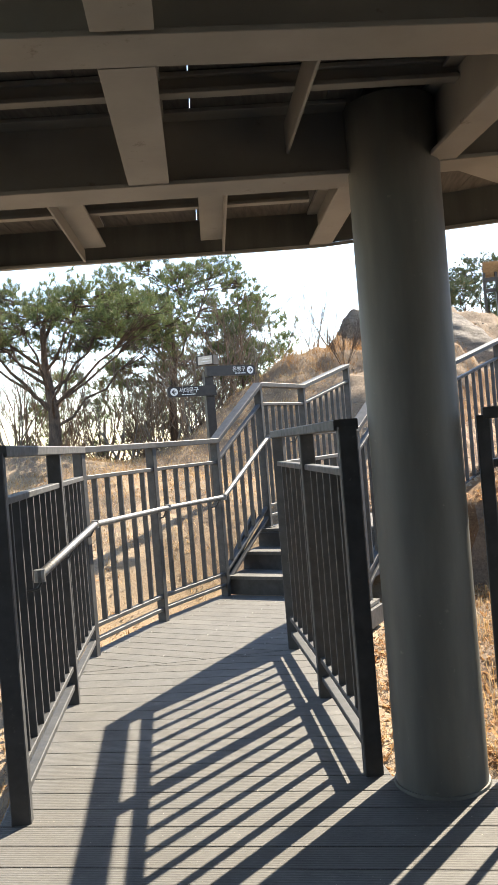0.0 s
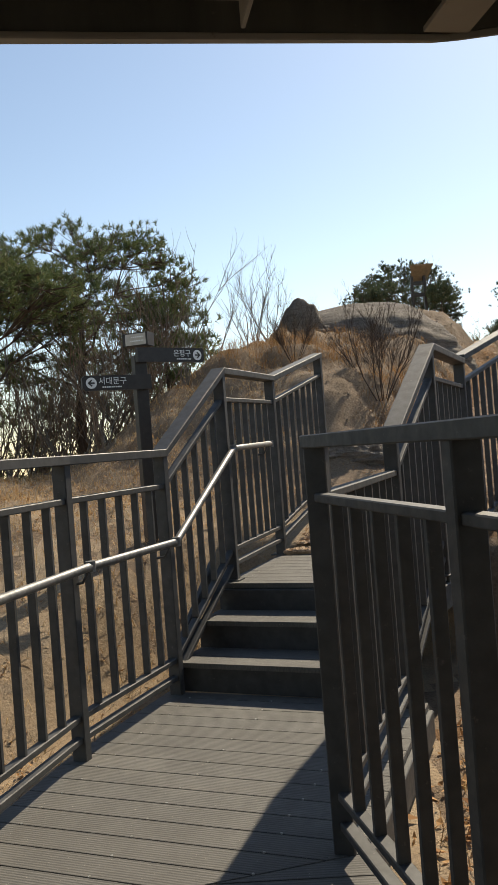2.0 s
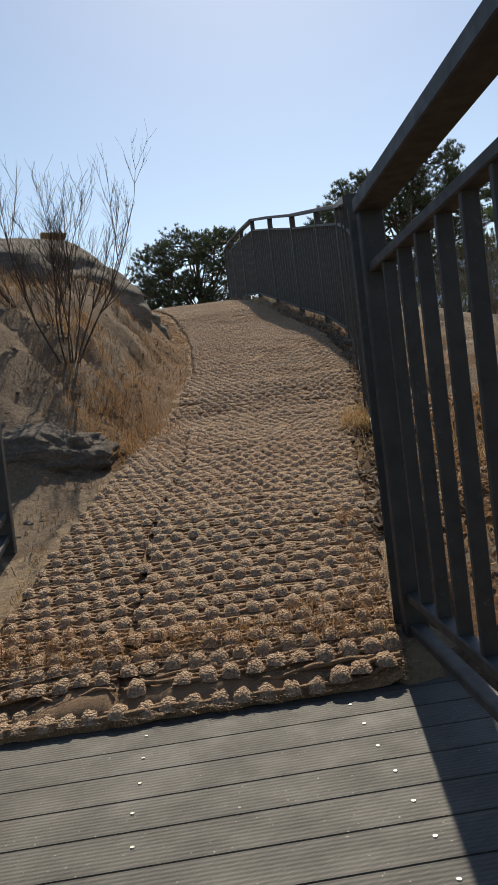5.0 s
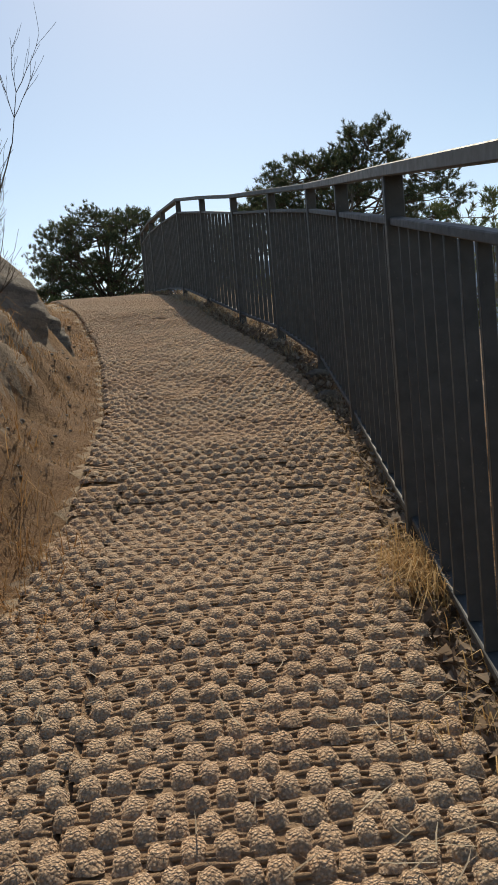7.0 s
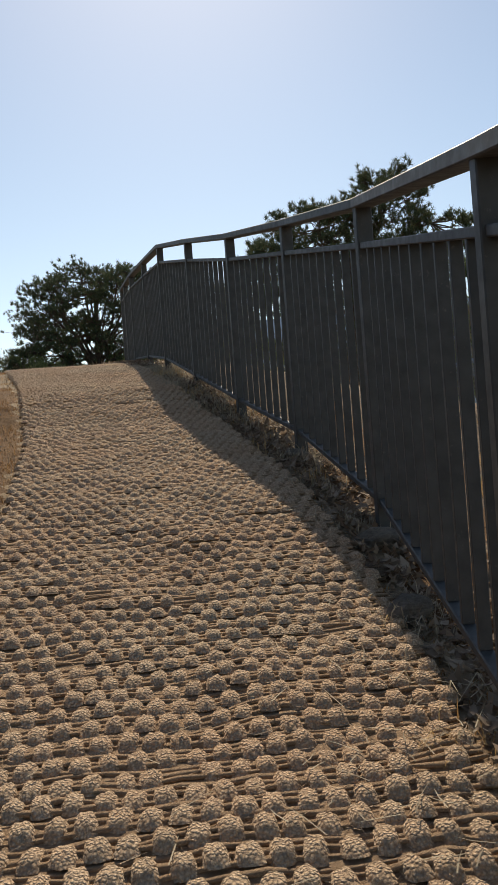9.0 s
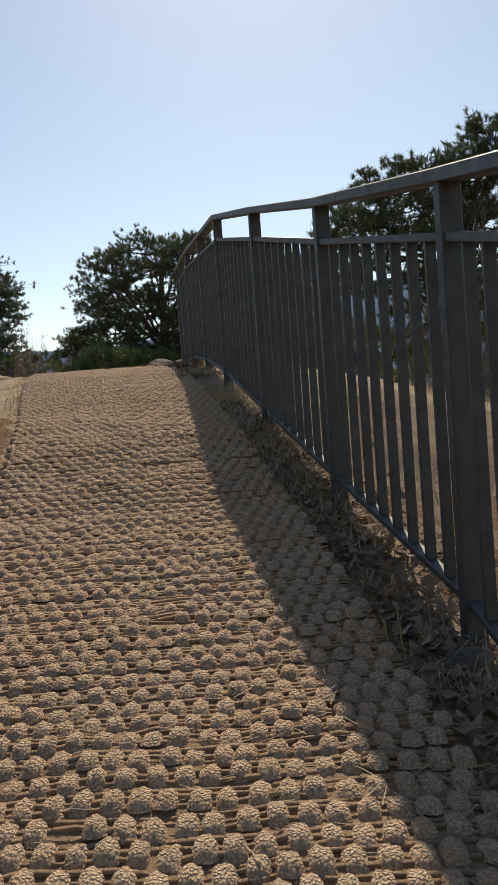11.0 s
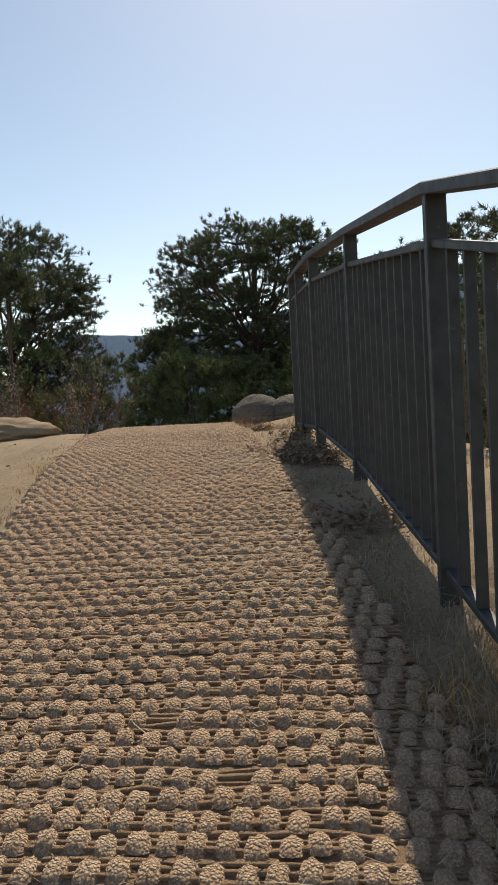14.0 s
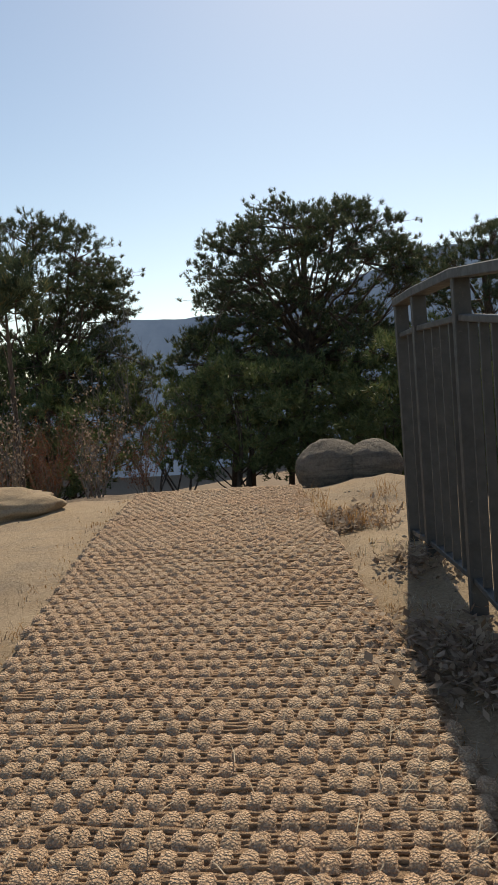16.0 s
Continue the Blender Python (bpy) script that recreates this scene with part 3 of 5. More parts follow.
# ---- pavilion over the walk's start ----
def build_pavilion():
    col = thing("column", "thick round dark grey painted column on the deck", "column", (1.16, 1.145, 0))
    n = 40
    prof = [(0.0, 0.176), (2.62, 0.176)]
    part("shaft", Soup().tube([(1.16, 1.145, z) for z, r in prof], [r for z, r in prof], n), MAT["column"], col, smooth=False)
    for p in col.children:
        p.data.shade_smooth()
        p.data.set_sharp_from_angle(angle=radians(40))
    part("base_ring", Soup().tube([(1.16, 1.145, 0.0), (1.16, 1.145, 0.012)], [0.185, 0.183], n), MAT["column"], col)
    roof = thing("pavilion_roof", "brown painted steel roof frame under dark boards", "roof", (0.2, 1.0, 2.4), kind="structure")
    S = MAT["roofsteel"]
    t8 = radians(8.0)
    e, f = Vector((math.cos(t8), math.sin(t8), 0)), Vector((-math.sin(t8), math.cos(t8), 0))

    def beam(p, q, w, z0, z1, nm="beam"):
        """An I-shaped steel beam: two flanges and a web."""
        b = Soup()
        b.bar((p[0], p[1], z0 + 0.008), (q[0], q[1], z0 + 0.008), w, 0.016, ch=0.002)
        b.bar((p[0], p[1], (z0 + z1) / 2), (q[0], q[1], (z0 + z1) / 2), 0.014, z1 - z0 - 0.034, ch=0.001)
        b.bar((p[0], p[1], z1 - 0.009), (q[0], q[1], z1 - 0.009), w, 0.016, ch=0.002)
        part(nm, b, S, roof)

    o = Vector((1.16, 1.22, 0))
    zb, zt = 2.37, 2.66
    # ring beams
    beam(o - e * 4.2, o - e * 0.176, 0.18, zb, zt)
    e2 = Vector((math.cos(radians(10.6)), math.sin(radians(10.6)), 0))
    o2 = Vector((0.30, -0.05, 0))
    beam(o2 - e2 * 3.8, o2 + e2 * 2.6, 0.17, zb + 0.003, zt, "beam")
    # cross beam over the walk
    beam((0.222, 1.01), (0.370, 0.06), 0.155, zb + 0.006, zt - 0.01)
    beam((0.405, -0.13), (1.0, -3.6), 0.155, zb + 0.006, zt - 0.01)
    # diagonals from the column
    beam((1.33, 1.10), (1.72, -0.6), 0.12, zb + 0.009, zt - 0.02)
    beam((1.07, 1.31), (0.88, 2.63), 0.13, 2.47, zt, "rafter")
    beam((1.30, 1.25), (2.35, 2.45), 0.12, 2.47, zt, "rafter")
    beam((1.33, 1.16), (3.6, 1.25), 0.14, zb + 0.004, zt)
    # eaves; shade on the plate's face put in as the dark column paint
    A, B, C = Vector((-3.4, 2.12, 0)), Vector((0.88, 2.655, 0)), Vector((3.6, 2.20, 0))
    m = Vector((0.06, 1, 0))
    side = m.cross(Vector((0, 0, 1)))
    for P, Q, sp, sq in ((A, B, None, side), (B, C, side, None)):
        part("fascia", Soup().bar((P.x, P.y, 2.572), (Q.x, Q.y, 2.572), 0.02, 0.19, sp, sq), MAT["column"], roof, "eaves plate, its shaded face coloured dark grey")
        part("eaves_lip", Soup().bar((P.x, P.y, 2.466), (Q.x, Q.y, 2.466), 0.08, 0.018, sp, sq), S, roof)
    # rafters between ring and eaves, each with a fin along one edge
    for x, w in ((0.33, 1), (-0.33, -1), (-1.02, 1), (-1.70, -1), (-2.4, 1)):
        y0 = 1.30 + 0.14 * x
        p, q = Vector((x + 0.10, y0, 0)), Vector((x - 0.06, y0 + 1.17, 0))
        beam(p, q, 0.13, 2.53, zt, "rafter")
        sx = 0.06 * w
        part("fin", Soup().bar((p.x + sx, p.y, 2.50), (q.x + sx, q.y, 2.49), 0.012, 0.07), S, roof)
    part("fin", Soup().bar((0.91, 0.20, 2.53), (0.757, 1.10, 2.53), 0.012, 0.12), S, roof)
    part("fin", Soup().bar((-0.35, -0.03, 2.53), (-0.50, 0.92, 2.53), 0.012, 0.12), S, roof)
    # purlins
    for dy, z in ((0.48, 2.58), (0.95, 2.58), (-0.38, 2.58), (-0.75, 2.58)):
        p = o + f * dy
        beam(p - e * 3.2, p + e * (1.6 if dy < 0 else -0.2), 0.05, z, zt - 0.003, "purlin")
    # boards with slits
    ceil = Soup()
    x = -3.4
    rnd = random.Random(5)
    while x < 3.6:
        w = 0.128 + rnd.choice((0.0, 0.0, 0.004))
        a0, a1 = x, x + w
        far = 1.49 if x < -0.15 else 1.49 - 0.30 * (x + 0.15)
        for p0, p1 in ((-5.5, -2.2), (-2.2, 0.0), (0.0, far)):
            v = [o + e * a0 + f * p0, o + e * a1 + f * p0, o + e * a1 + f * p1, o + e * a0 + f * p1]
            ceil.add([(p.x, p.y, 2.66) for p in v] + [(p.x, p.y, 2.685) for p in v], [(3, 2, 1, 0), (4, 5, 6, 7), (0, 1, 5, 4), (1, 2, 6, 5), (2, 3, 7, 6), (3, 0, 4, 7)])
        x += w + (0.0035 if rnd.random() < 0.35 else 0.0)
    tagged(new("ceiling", ceil.mesh("ceiling", MAT["board"])), "dark board roof lining with thin slits of light", "ceiling", kind="structure")


build_pavilion()


def build_unseen_walls():
    """Unseen plain board walls added behind the walk's start to darken the beams' faces."""
    for nm, p, q in (("wall_south", (-3.6, -5.2), (4.2, -5.2)), ("wall_west", (-3.6, -5.2), (-3.6, -1.2)), ("wall_east", (4.2, -5.2), (4.2, -1.2))):
        tagged(part(nm, Soup().bar((p[0], p[1], 1.3), (q[0], q[1], 1.3), 0.1, 2.7), MAT["board"]), "plain dark unseen wall added to keep sky light out", "wall", kind="structure")


build_unseen_walls()

# ---- coir mats ----
def mat_edges(u):
    return float(np.interp(u, MAT_U, MAT_L)), float(np.interp(u, MAT_U, MAT_R))


def strip_split(u):
    return -2.47 + 0.02 * math.sin(3 * u)


def main_left(u):
    l = mat_edges(u)[0]
    return strip_split(u) if u < 10.95 else l


def on_mat(u, v, lift):
    """A point on the trodden strip, whose foot follows the slanting edge of the deck."""
    foot = 1 - float(smooth(6.6, 8.2, u))
    x, y = xy(u + (0.125 * (v + 1.42) - 0.05) * foot, v)
    z = gz(x, y)
    if u < 7.0:
        z = max(z, STEP_D + 0.006)
    return Vector((x, y, z + lift))


def knot_shape(seed):
    """A bundle of parallel loops over the cords, longer than wide, ridged along its length."""
    r = random.Random(seed)
    na, nb = 7, 8
    phase = r.uniform(0, 6.28)
    vs = []
    for i in range(na):
        a = -1 + 2 * i / (na - 1)
        for j in range(nb):
            b = -1 + 2 * j / (nb - 1)
            dome = max(0.0, 1 - abs(a) ** 2.3) ** 0.55 * max(0.0, 1 - abs(b) ** 2.3) ** 0.55
            ridge = 0.13 * math.cos(b * 7.2 + phase + 0.5 * a) * dome
            z = -0.3 + 1.3 * dome + ridge + r.uniform(-0.075, 0.075) * (dome > 0)
            vs.append((a * (1 - 0.14 * b * b) + r.uniform(-0.05, 0.05), b * (1 - 0.20 * a * a) + r.uniform(-0.05, 0.05), z))
    fs = [(i * nb + j, (i + 1) * nb + j, (i + 1) * nb + j + 1, i * nb + j + 1) for i in range(na - 1) for j in range(nb - 1)]
    return Soup().add(vs, fs)


KNOTS = [knot_shape(k) for k in range(8)]
KNOT_MESH = [k.mesh("knot", MAT["coir"], True) for k in KNOTS]


def coir_mat(label, u0, u1, left, right, size=1.0, single=None):
    rnd = random.Random(int(u0 * 100) + 7)
    mid = on_mat((u0 + u1) / 2, (left((u0 + u1) / 2) + right((u0 + u1) / 2)) / 2, 0)
    root = thing("coir_mat", label, "mat", mid, "coir mats")
    # backing sheet with thickness and ragged rim
    nu, nv = int((u1 - u0) / 0.12) + 2, 14
    s = Soup()
    top, bot = [], []
    for i in range(nu):
        u = u0 + (u1 - u0) * i / (nu - 1)
        for j in range(nv):
            f = j / (nv - 1)
            wob = rnd.uniform(-0.02, 0.02) if j in (0, nv - 1) else 0
            v = left(u) + (right(u) - left(u)) * f + wob
            uu = u + (rnd.uniform(-0.012, 0.012) if i in (0, nu - 1) else 0)
            p = on_mat(uu, v, 0.026 - (0.02 if j in (0, nv - 1) else 0))
            top.append(p)
            bot.append(p - Vector((0, 0, 0.03)))
    k = len(top)
    fs = [(i * nv + j, (i + 1) * nv + j, (i + 1) * nv + j + 1, i * nv + j + 1) for i in range(nu - 1) for j in range(nv - 1)]
    fs = [f[::-1] for f in fs]
    rim = [(i * nv, (i + 1) * nv) for i in range(nu - 1)] + [((i + 1) * nv + nv - 1, i * nv + nv - 1) for i in range(nu - 1)] + [(j + 1, j) for j in range(nv - 1)] + [((nu - 1) * nv + j, (nu - 1) * nv + j + 1) for j in range(nv - 1)]
    s.add(top + bot, fs + [(a, b, b + k, a + k) for a, b in rim])
    part("backing", s, MAT["weft"], root, smooth=True)
    # rows of knots with twisted cords between
    pitch, across = 0.080 * size, 0.070 * size
    rest, cords = Soup(), Soup()
    row, u, made = 0, u0 + 0.022, 0
    while u < u1 - 0.014:
        l, r = left(u) + 0.02, right(u) - 0.02
        bow = rnd.uniform(-0.008, 0.008)
        pts = []
        x = l + (across / 2 if row % 2 else 0)
        while x < r:
            f = (x - l) / (r - l)
            uu = u + bow * math.sin(f * 7 + row) + rnd.uniform(-0.006, 0.006)
            vv = x + rnd.uniform(-0.006, 0.006)
            p = on_mat(uu, vv, 0.024)
            sc = rnd.uniform(0.92, 1.08)
            m = Matrix.Translation(p) @ Matrix.Rotation(math.atan2(0.87, 0.5) + rnd.uniform(-0.2, 0.2), 4, "Z") @ Matrix.Rotation(rnd.uniform(-0.15, 0.15), 4, "Y") @ Matrix.Diagonal((0.0495 * size * sc, 0.0325 * size * rnd.uniform(0.92, 1.08), 0.0225 * size * rnd.uniform(0.8, 1.15), 1))
            kind = rnd.randrange(8)
            if rnd.random() > 0.012:
                if single and single[0] < u < single[1] and made < 300:
                    ob = new("knot", KNOT_MESH[kind])
                    ob.parent, ob.matrix_parent_inverse, ob.matrix_basis = root, root.matrix_basis.inverted(), m
                    made += 1
                else:
                    rest.add([m @ Vector(q) for q in KNOTS[kind].v], KNOTS[kind].f)
            x += across
        for side in (-0.024, 0.0, 0.024):
            n = 16
            line = [on_mat(u + side * size + rnd.uniform(-0.008, 0.008) + bow * math.sin(i / n * 7 + row), l + (r - l) * i / n, 0.0265 + rnd.uniform(-0.004, 0.006)) for i in range(n + 1)]
            cords.tube(line, [0.0075 * size * rnd.uniform(0.6, 1.4) for _ in range(n + 1)], 4, False)
        row += 1
        u += pitch * rnd.uniform(0.97, 1.03)
    tagged(part("knot_weave", rest, MAT["coir"], root, smooth=True), kind="stuff")
    tagged(part("cord_weave", cords, MAT["weft"], root, smooth=True), kind="stuff")
    # loose end of the weave
    fr = Soup()
    for i in range(int(900 + 500 * (u1 - u0) * (size > 0.9))):
        e = rnd.choice((0, 0, 1, 2, 3) + (4,) * 12)
        if e < 2:
            u = (u0, u1)[e] + rnd.uniform(-0.02, 0.02)
            v = left(u) + (right(u) - left(u)) * rnd.random()
        elif e < 4:
            u = u0 + (u1 - u0) * rnd.random()
            v = (left, right)[e - 2](u)
        else:
            u = u0 + (u1 - u0) * rnd.random()
            v = left(u) + (right(u) - left(u)) * rnd.random()
        p = on_mat(u, v, 0.02 if e < 4 else rnd.uniform(0.03, 0.05))
        a = rnd.uniform(0, 6.28)
        q = p + Vector((math.cos(a), math.sin(a), rnd.uniform(-0.1, 0.25))) * rnd.uniform(0.02, 0.09)
        fr.add([p, p + Vector((0.0018, 0.0018, 0.001)), q], [(0, 1, 2)])
    tagged(part("frayed_fringe", fr, MAT["coir"], root), kind="stuff")
    return root


R_EDGE = lambda u: mat_edges(u)[1]
coir_mat("brown woven coir mat climbing the slope from the deck", 6.66, 17.604, main_left, R_EDGE)
coir_mat("brown woven coir mat with thick knots on the hilltop path", 17.622, 25.08, main_left, R_EDGE, single=(17.7, 19.6))
coir_mat("last piece of brown coir mat at the crest", 25.12, 26.7, main_left, R_EDGE)
coir_mat("narrow worn pale coir mat along the bank", 6.66, 10.92, lambda u: mat_edges(u)[0], lambda u: strip_split(u) + 0.012, 0.9)


# ---- rocks ----
def hash3(p, seed):
    return noise.fractal(Vector(p) + Vector((seed * 7.1, seed * 3.3, 0)), 1.0, 2.0, 5)


def rock(name, label, at, size, seed, detail=5, rough=0.25, layered=0.0, turn=0.0, sunk=0.3):
    bm = bmesh.new()
    bmesh.ops.create_icosphere(bm, subdivisions=detail, radius=1)
    ca, sa = math.cos(turn), math.sin(turn)
    for v in bm.verts:
        p = v.co.copy()
        d = 1 + rough * hash3(p * 1.3, seed) + 0.35 * rough * hash3(p * 4.1, seed + 5)
        if layered:
            d += layered * 0.05 * math.sin(p.z * 22 + 5 * hash3(p * 1.1, seed + 2)) + layered * 0.08 * hash3(Vector((p.x * 2, p.y * 2, p.z * 9)), seed + 3)
        p = p * d
        p = Vector((p.x * size[0], p.y * size[1], p.z * size[2]))
        v.co = Vector((ca * p.x - sa * p.y, sa * p.x + ca * p.y, p.z))
    me = bpy.data.meshes.new(name)
    bm.to_mesh(me)
    bm.free()
    me.shade_smooth()
    me.materials.append(MAT["rock"])
    ob = new(name, me)
    ob.matrix_basis = Matrix.Translation((at[0], at[1], at[2] - sunk * size[2] * 0))
    return tagged(ob, label, "rock")


rock("rock_outcrop", "broad grey-brown granite dome with layered cracks", (2.58, 15.2, 2.52), (1.72, 2.35, 1.3), 2, 6, 0.05, 0.10, 0.5)
rock("rock", "upright rounded granite boulder on the bank", (1.6, 13.8, 3.08), (0.36, 0.4, 0.68), 4, 5, 0.14)
rock("rock", "rounded granite boulder at the hill crest", (10.85, 25.25, 3.96), (0.36, 0.34, 0.32), 6, 5, 0.06)
rock("rock", "rounded granite boulder at the hill crest", (11.2, 25.0, 3.98), (0.29, 0.32, 0.27), 8, 5, 0.06)
rock("rock", "low worn granite ledge in the sandy bank", (1.45, 9.6, 1.0), (0.5, 0.35, 0.25), 9, 5, 0.3, 0.2, 0.6)
rock("rock", "grey granite shoulder with thin layered cracks beside the path", (3.78, 14.75, 2.35), (0.80, 1.15, 0.70), 27, 6, 0.10, 0.30, 0.35)
rock("rock", "overhanging weathered ledge below the leafless bush", (1.60, 9.62, 1.14), (0.62, 0.40, 0.29), 29, 6, 0.22, 0.35, 0.3)
rock("rock", "brown split boulder beside the granite dome", (2.05, 13.9, 2.95), (0.55, 0.42, 0.38), 33, 5, 0.2, 0.5, 0.2)
mound = rock("sand_mound", "low mound of orange sand on the flat", (7.3, 25.4, 3.93), (0.9, 0.55, 0.22), 18, 5, 0.15)
mound.data.materials[0] = MAT["ground"]
tagged(mound, category="mound")
rock("stone", "small pale stone in the leaf litter by the railing", (5.62, 11.75, gz(5.62, 11.75) + 0.03), (0.11, 0.09, 0.06), 20, 3, 0.2)
rock("stone", "small pale stone in the leaf litter by the railing", (5.2, 11.2, gz(5.2, 11.2) + 0.03), (0.10, 0.08, 0.06), 21, 3, 0.2)
rock("stone", "small pale stone beside the mat's edge", (6.35, 13.2, gz(6.35, 13.2) + 0.02), (0.09, 0.07, 0.05), 22, 3, 0.2)


# ---- signs ----
def signpost():
    at = Vector((-0.43, 6.98, gz(-0.43, 6.98)))
    root = thing("signpost", "dark brown wooden signpost with two district arms", "sign", at)
    part("post", Soup().post(at - Vector((0, 0, 0.1)), 2.20 - at.z + 0.1, 0.10, 0.10, 0.4), MAT["sign"], root)

    def arm(d, z, length, name):
        d = Vector((d[0], d[1], 0)).normalized()
        n = Vector((d.y, -d.x, 0)) if d.x > 0 else Vector((-d.y, d.x, 0))
        p = at * 1.0
        p.z = z
        p = p + n * 0.07
        s = Soup()
        # board with a rounded free end
        ring = [(-0.06, -0.058), (length - 0.02, -0.058), (length, -0.038), (length, 0.038), (length - 0.02, 0.058), (-0.06, 0.058)]
        vs = [p + d * x + Vector((0, 0, y)) + n * t for t in (0.018, -0.018) for x, y in ring]
        k = len(ring)
        s.add(vs, [tuple(range(k)), tuple(range(2 * k - 1, k - 1, -1))] + [(i, i + k, (i + 1) % k + k, (i + 1) % k) for i in range(k)])
        b = part(name, s, MAT["sign"], root, "dark brown arrow board with white lettering")
        # white disc with an arrow in it
        c = p + d * (length - 0.07) + n * 0.021
        disc = Soup()
        disc.add([c] + [c + (d * math.cos(a) + Vector((0, 0, math.sin(a)))) * 0.043 for a in [2 * math.pi * i / 24 for i in range(24)]], [(0, i + 1, (i + 1) % 24 + 1) for i in range(24)])
        part("disc", disc, MAT["white"], b)
        c = c + n * 0.003
        ar = Soup()
        up = Vector((0, 0, 1))
        ar.add([c - d * 0.025 + up * 0.006, c - d * 0.025 - up * 0.006, c + d * 0.01 - up * 0.006, c + d * 0.01 + up * 0.006], [(0, 1, 2, 3)])
        ar.add([c + d * 0.03, c + d * 0.0 + up * 0.028, c - d * 0.008 + up * 0.02, c + d * 0.014], [(0, 1, 2, 3)])
        ar.add([c + d * 0.03, c + d * 0.0 - up * 0.028, c - d * 0.008 - up * 0.02, c + d * 0.014], [(3, 2, 1, 0)])
        part("arrow", ar, MAT["sign"], b)
        return p, d, n, b

    def words(text, size, origin, along, n, parent, name="lettering"):
        cu = bpy.data.curves.new(name, "FONT")
        cu.body, cu.size, cu.extrude, cu.align_x, cu.align_y = text, size, 0.001, "CENTER", "CENTER"
        cu.materials.append(MAT["white"])
        ob = new(name, cu)
        m = Matrix((along, Vector((0, 0, 1)), n)).transposed().to_4x4()
        ob.parent, ob.matrix_parent_inverse = parent, Matrix()
        ob.matrix_basis = Matrix.Translation(origin) @ m
        return ob

    def bars(p, along, n, w, parent):
        s = Soup()
        x = -w / 2
        r = random.Random(3)
        while x < w / 2:
            q = r.uniform(0.008, 0.02)
            a = p + along * x
            s.add([a, a + along * q, a + along * q + Vector((0, 0, 0.01)), a + Vector((0, 0, 0.01))], [(0, 1, 2, 3)])
            x += q + 0.005
        part("small_lettering", s, MAT["white"], parent)

    p, d, n, b = arm((-0.455, -0.22), 1.985, 0.50, "arm_board")
    words("서대문구", 0.062, p + d * 0.26 + n * 0.022 + Vector((0, 0, 0.010)), -d, n, b)
    bars(p + d * 0.27 + n * 0.022 + Vector((0, 0, -0.038)), -d, n, 0.15, b)
    p, d, n, b = arm((0.48, 0.36), 2.20, 0.58, "arm_board")
    words("은평구", 0.062, p + d * 0.36 + n * 0.022 + Vector((0, 0, 0.010)), d, n, b)
    bars(p + d * 0.37 + n * 0.022 + Vector((0, 0, -0.038)), d, n, 0.13, b)
    # cap plate with a pale printed face
    e = Vector((0.93, -0.36, 0))
    nn = Vector((-0.36, -0.93, 0))
    c = Vector((at.x, at.y, 2.325))
    s = Soup()
    s.bar(c - e * 0.1, c + e * 0.12, 0.12, 0.105)
    cap = part("cap_box", s, MAT["sign"], root)
    f = c + nn * 0.0625
    s = Soup().add([f - e * 0.075 + Vector((0, 0, -0.045)), f + e * 0.105 + Vector((0, 0, -0.045)), f + e * 0.105 + Vector((0, 0, 0.045)), f - e * 0.075 + Vector((0, 0, 0.045))], [(0, 1, 2, 3)])
    part("printed_face", s, MAT["plate"], cap)
    bars(f + nn * 0.003 + e * 0.03 + Vector((0, 0, 0.012)), e, nn, 0.10, cap)
    bars(f + nn * 0.003 + e * 0.03 + Vector((0, 0, -0.018)), e, nn, 0.12, cap)


signpost()


def info_panel():
    at = Vector((7.3, 28.6, gz(7.3, 28.6)))
    root = thing("information_panel", "tilted tan information board on dark wooden posts", "sign", at)
    top = 7.02
    for s in (-0.14, 0.30):
        part("post", Soup().post(at + Vector((s, 0, -0.1)), top - at.z, 0.09, 0.10, 0.1), MAT["sign"], root)
    b = Soup()
    c = Vector((7.46, 28.5, top + 0.02))
    vs = [c + Vector((x * (1.0 - 0.2 * y), y * 0.3 + t * 0.04, -y * 0.22 - t * 0.05)) for t in (0, 1) for x, y in ((-0.33, -1), (0.33, -1), (0.33, 1), (-0.33, 1))]
    b.add(vs, [(0, 1, 2, 3), (7, 6, 5, 4), (0, 4, 5, 1), (1, 5, 6, 2), (2, 6, 7, 3), (3, 7, 4, 0)])
    part("board", b, MAT["panel"], root)
    for dz in (0.35, 0.75):
        part("brace", Soup().bar((7.12, 28.58, top - dz), (7.65, 28.58, top - dz), 0.07, 0.14), MAT["sign"], root)


info_panel()


# ---- trees ----
def tri_mesh(name, co, material):
    """A mesh of loose triangles from an array of their corners."""
    n = len(co)
    me = bpy.data.meshes.new(name)
    me.vertices.add(n)
    me.loops.add(n)
    me.polygons.add(n // 3)
    me.vertices.foreach_set("co", np.ascontiguousarray(co, dtype=np.float32).reshape(-1))
    me.loops.foreach_set("vertex_index", np.arange(n, dtype=np.int32))
    me.polygons.foreach_set("loop_start", np.arange(0, n, 3, dtype=np.int32))
    me.materials.append(material)
    me.update(calc_edges=True)
    return me


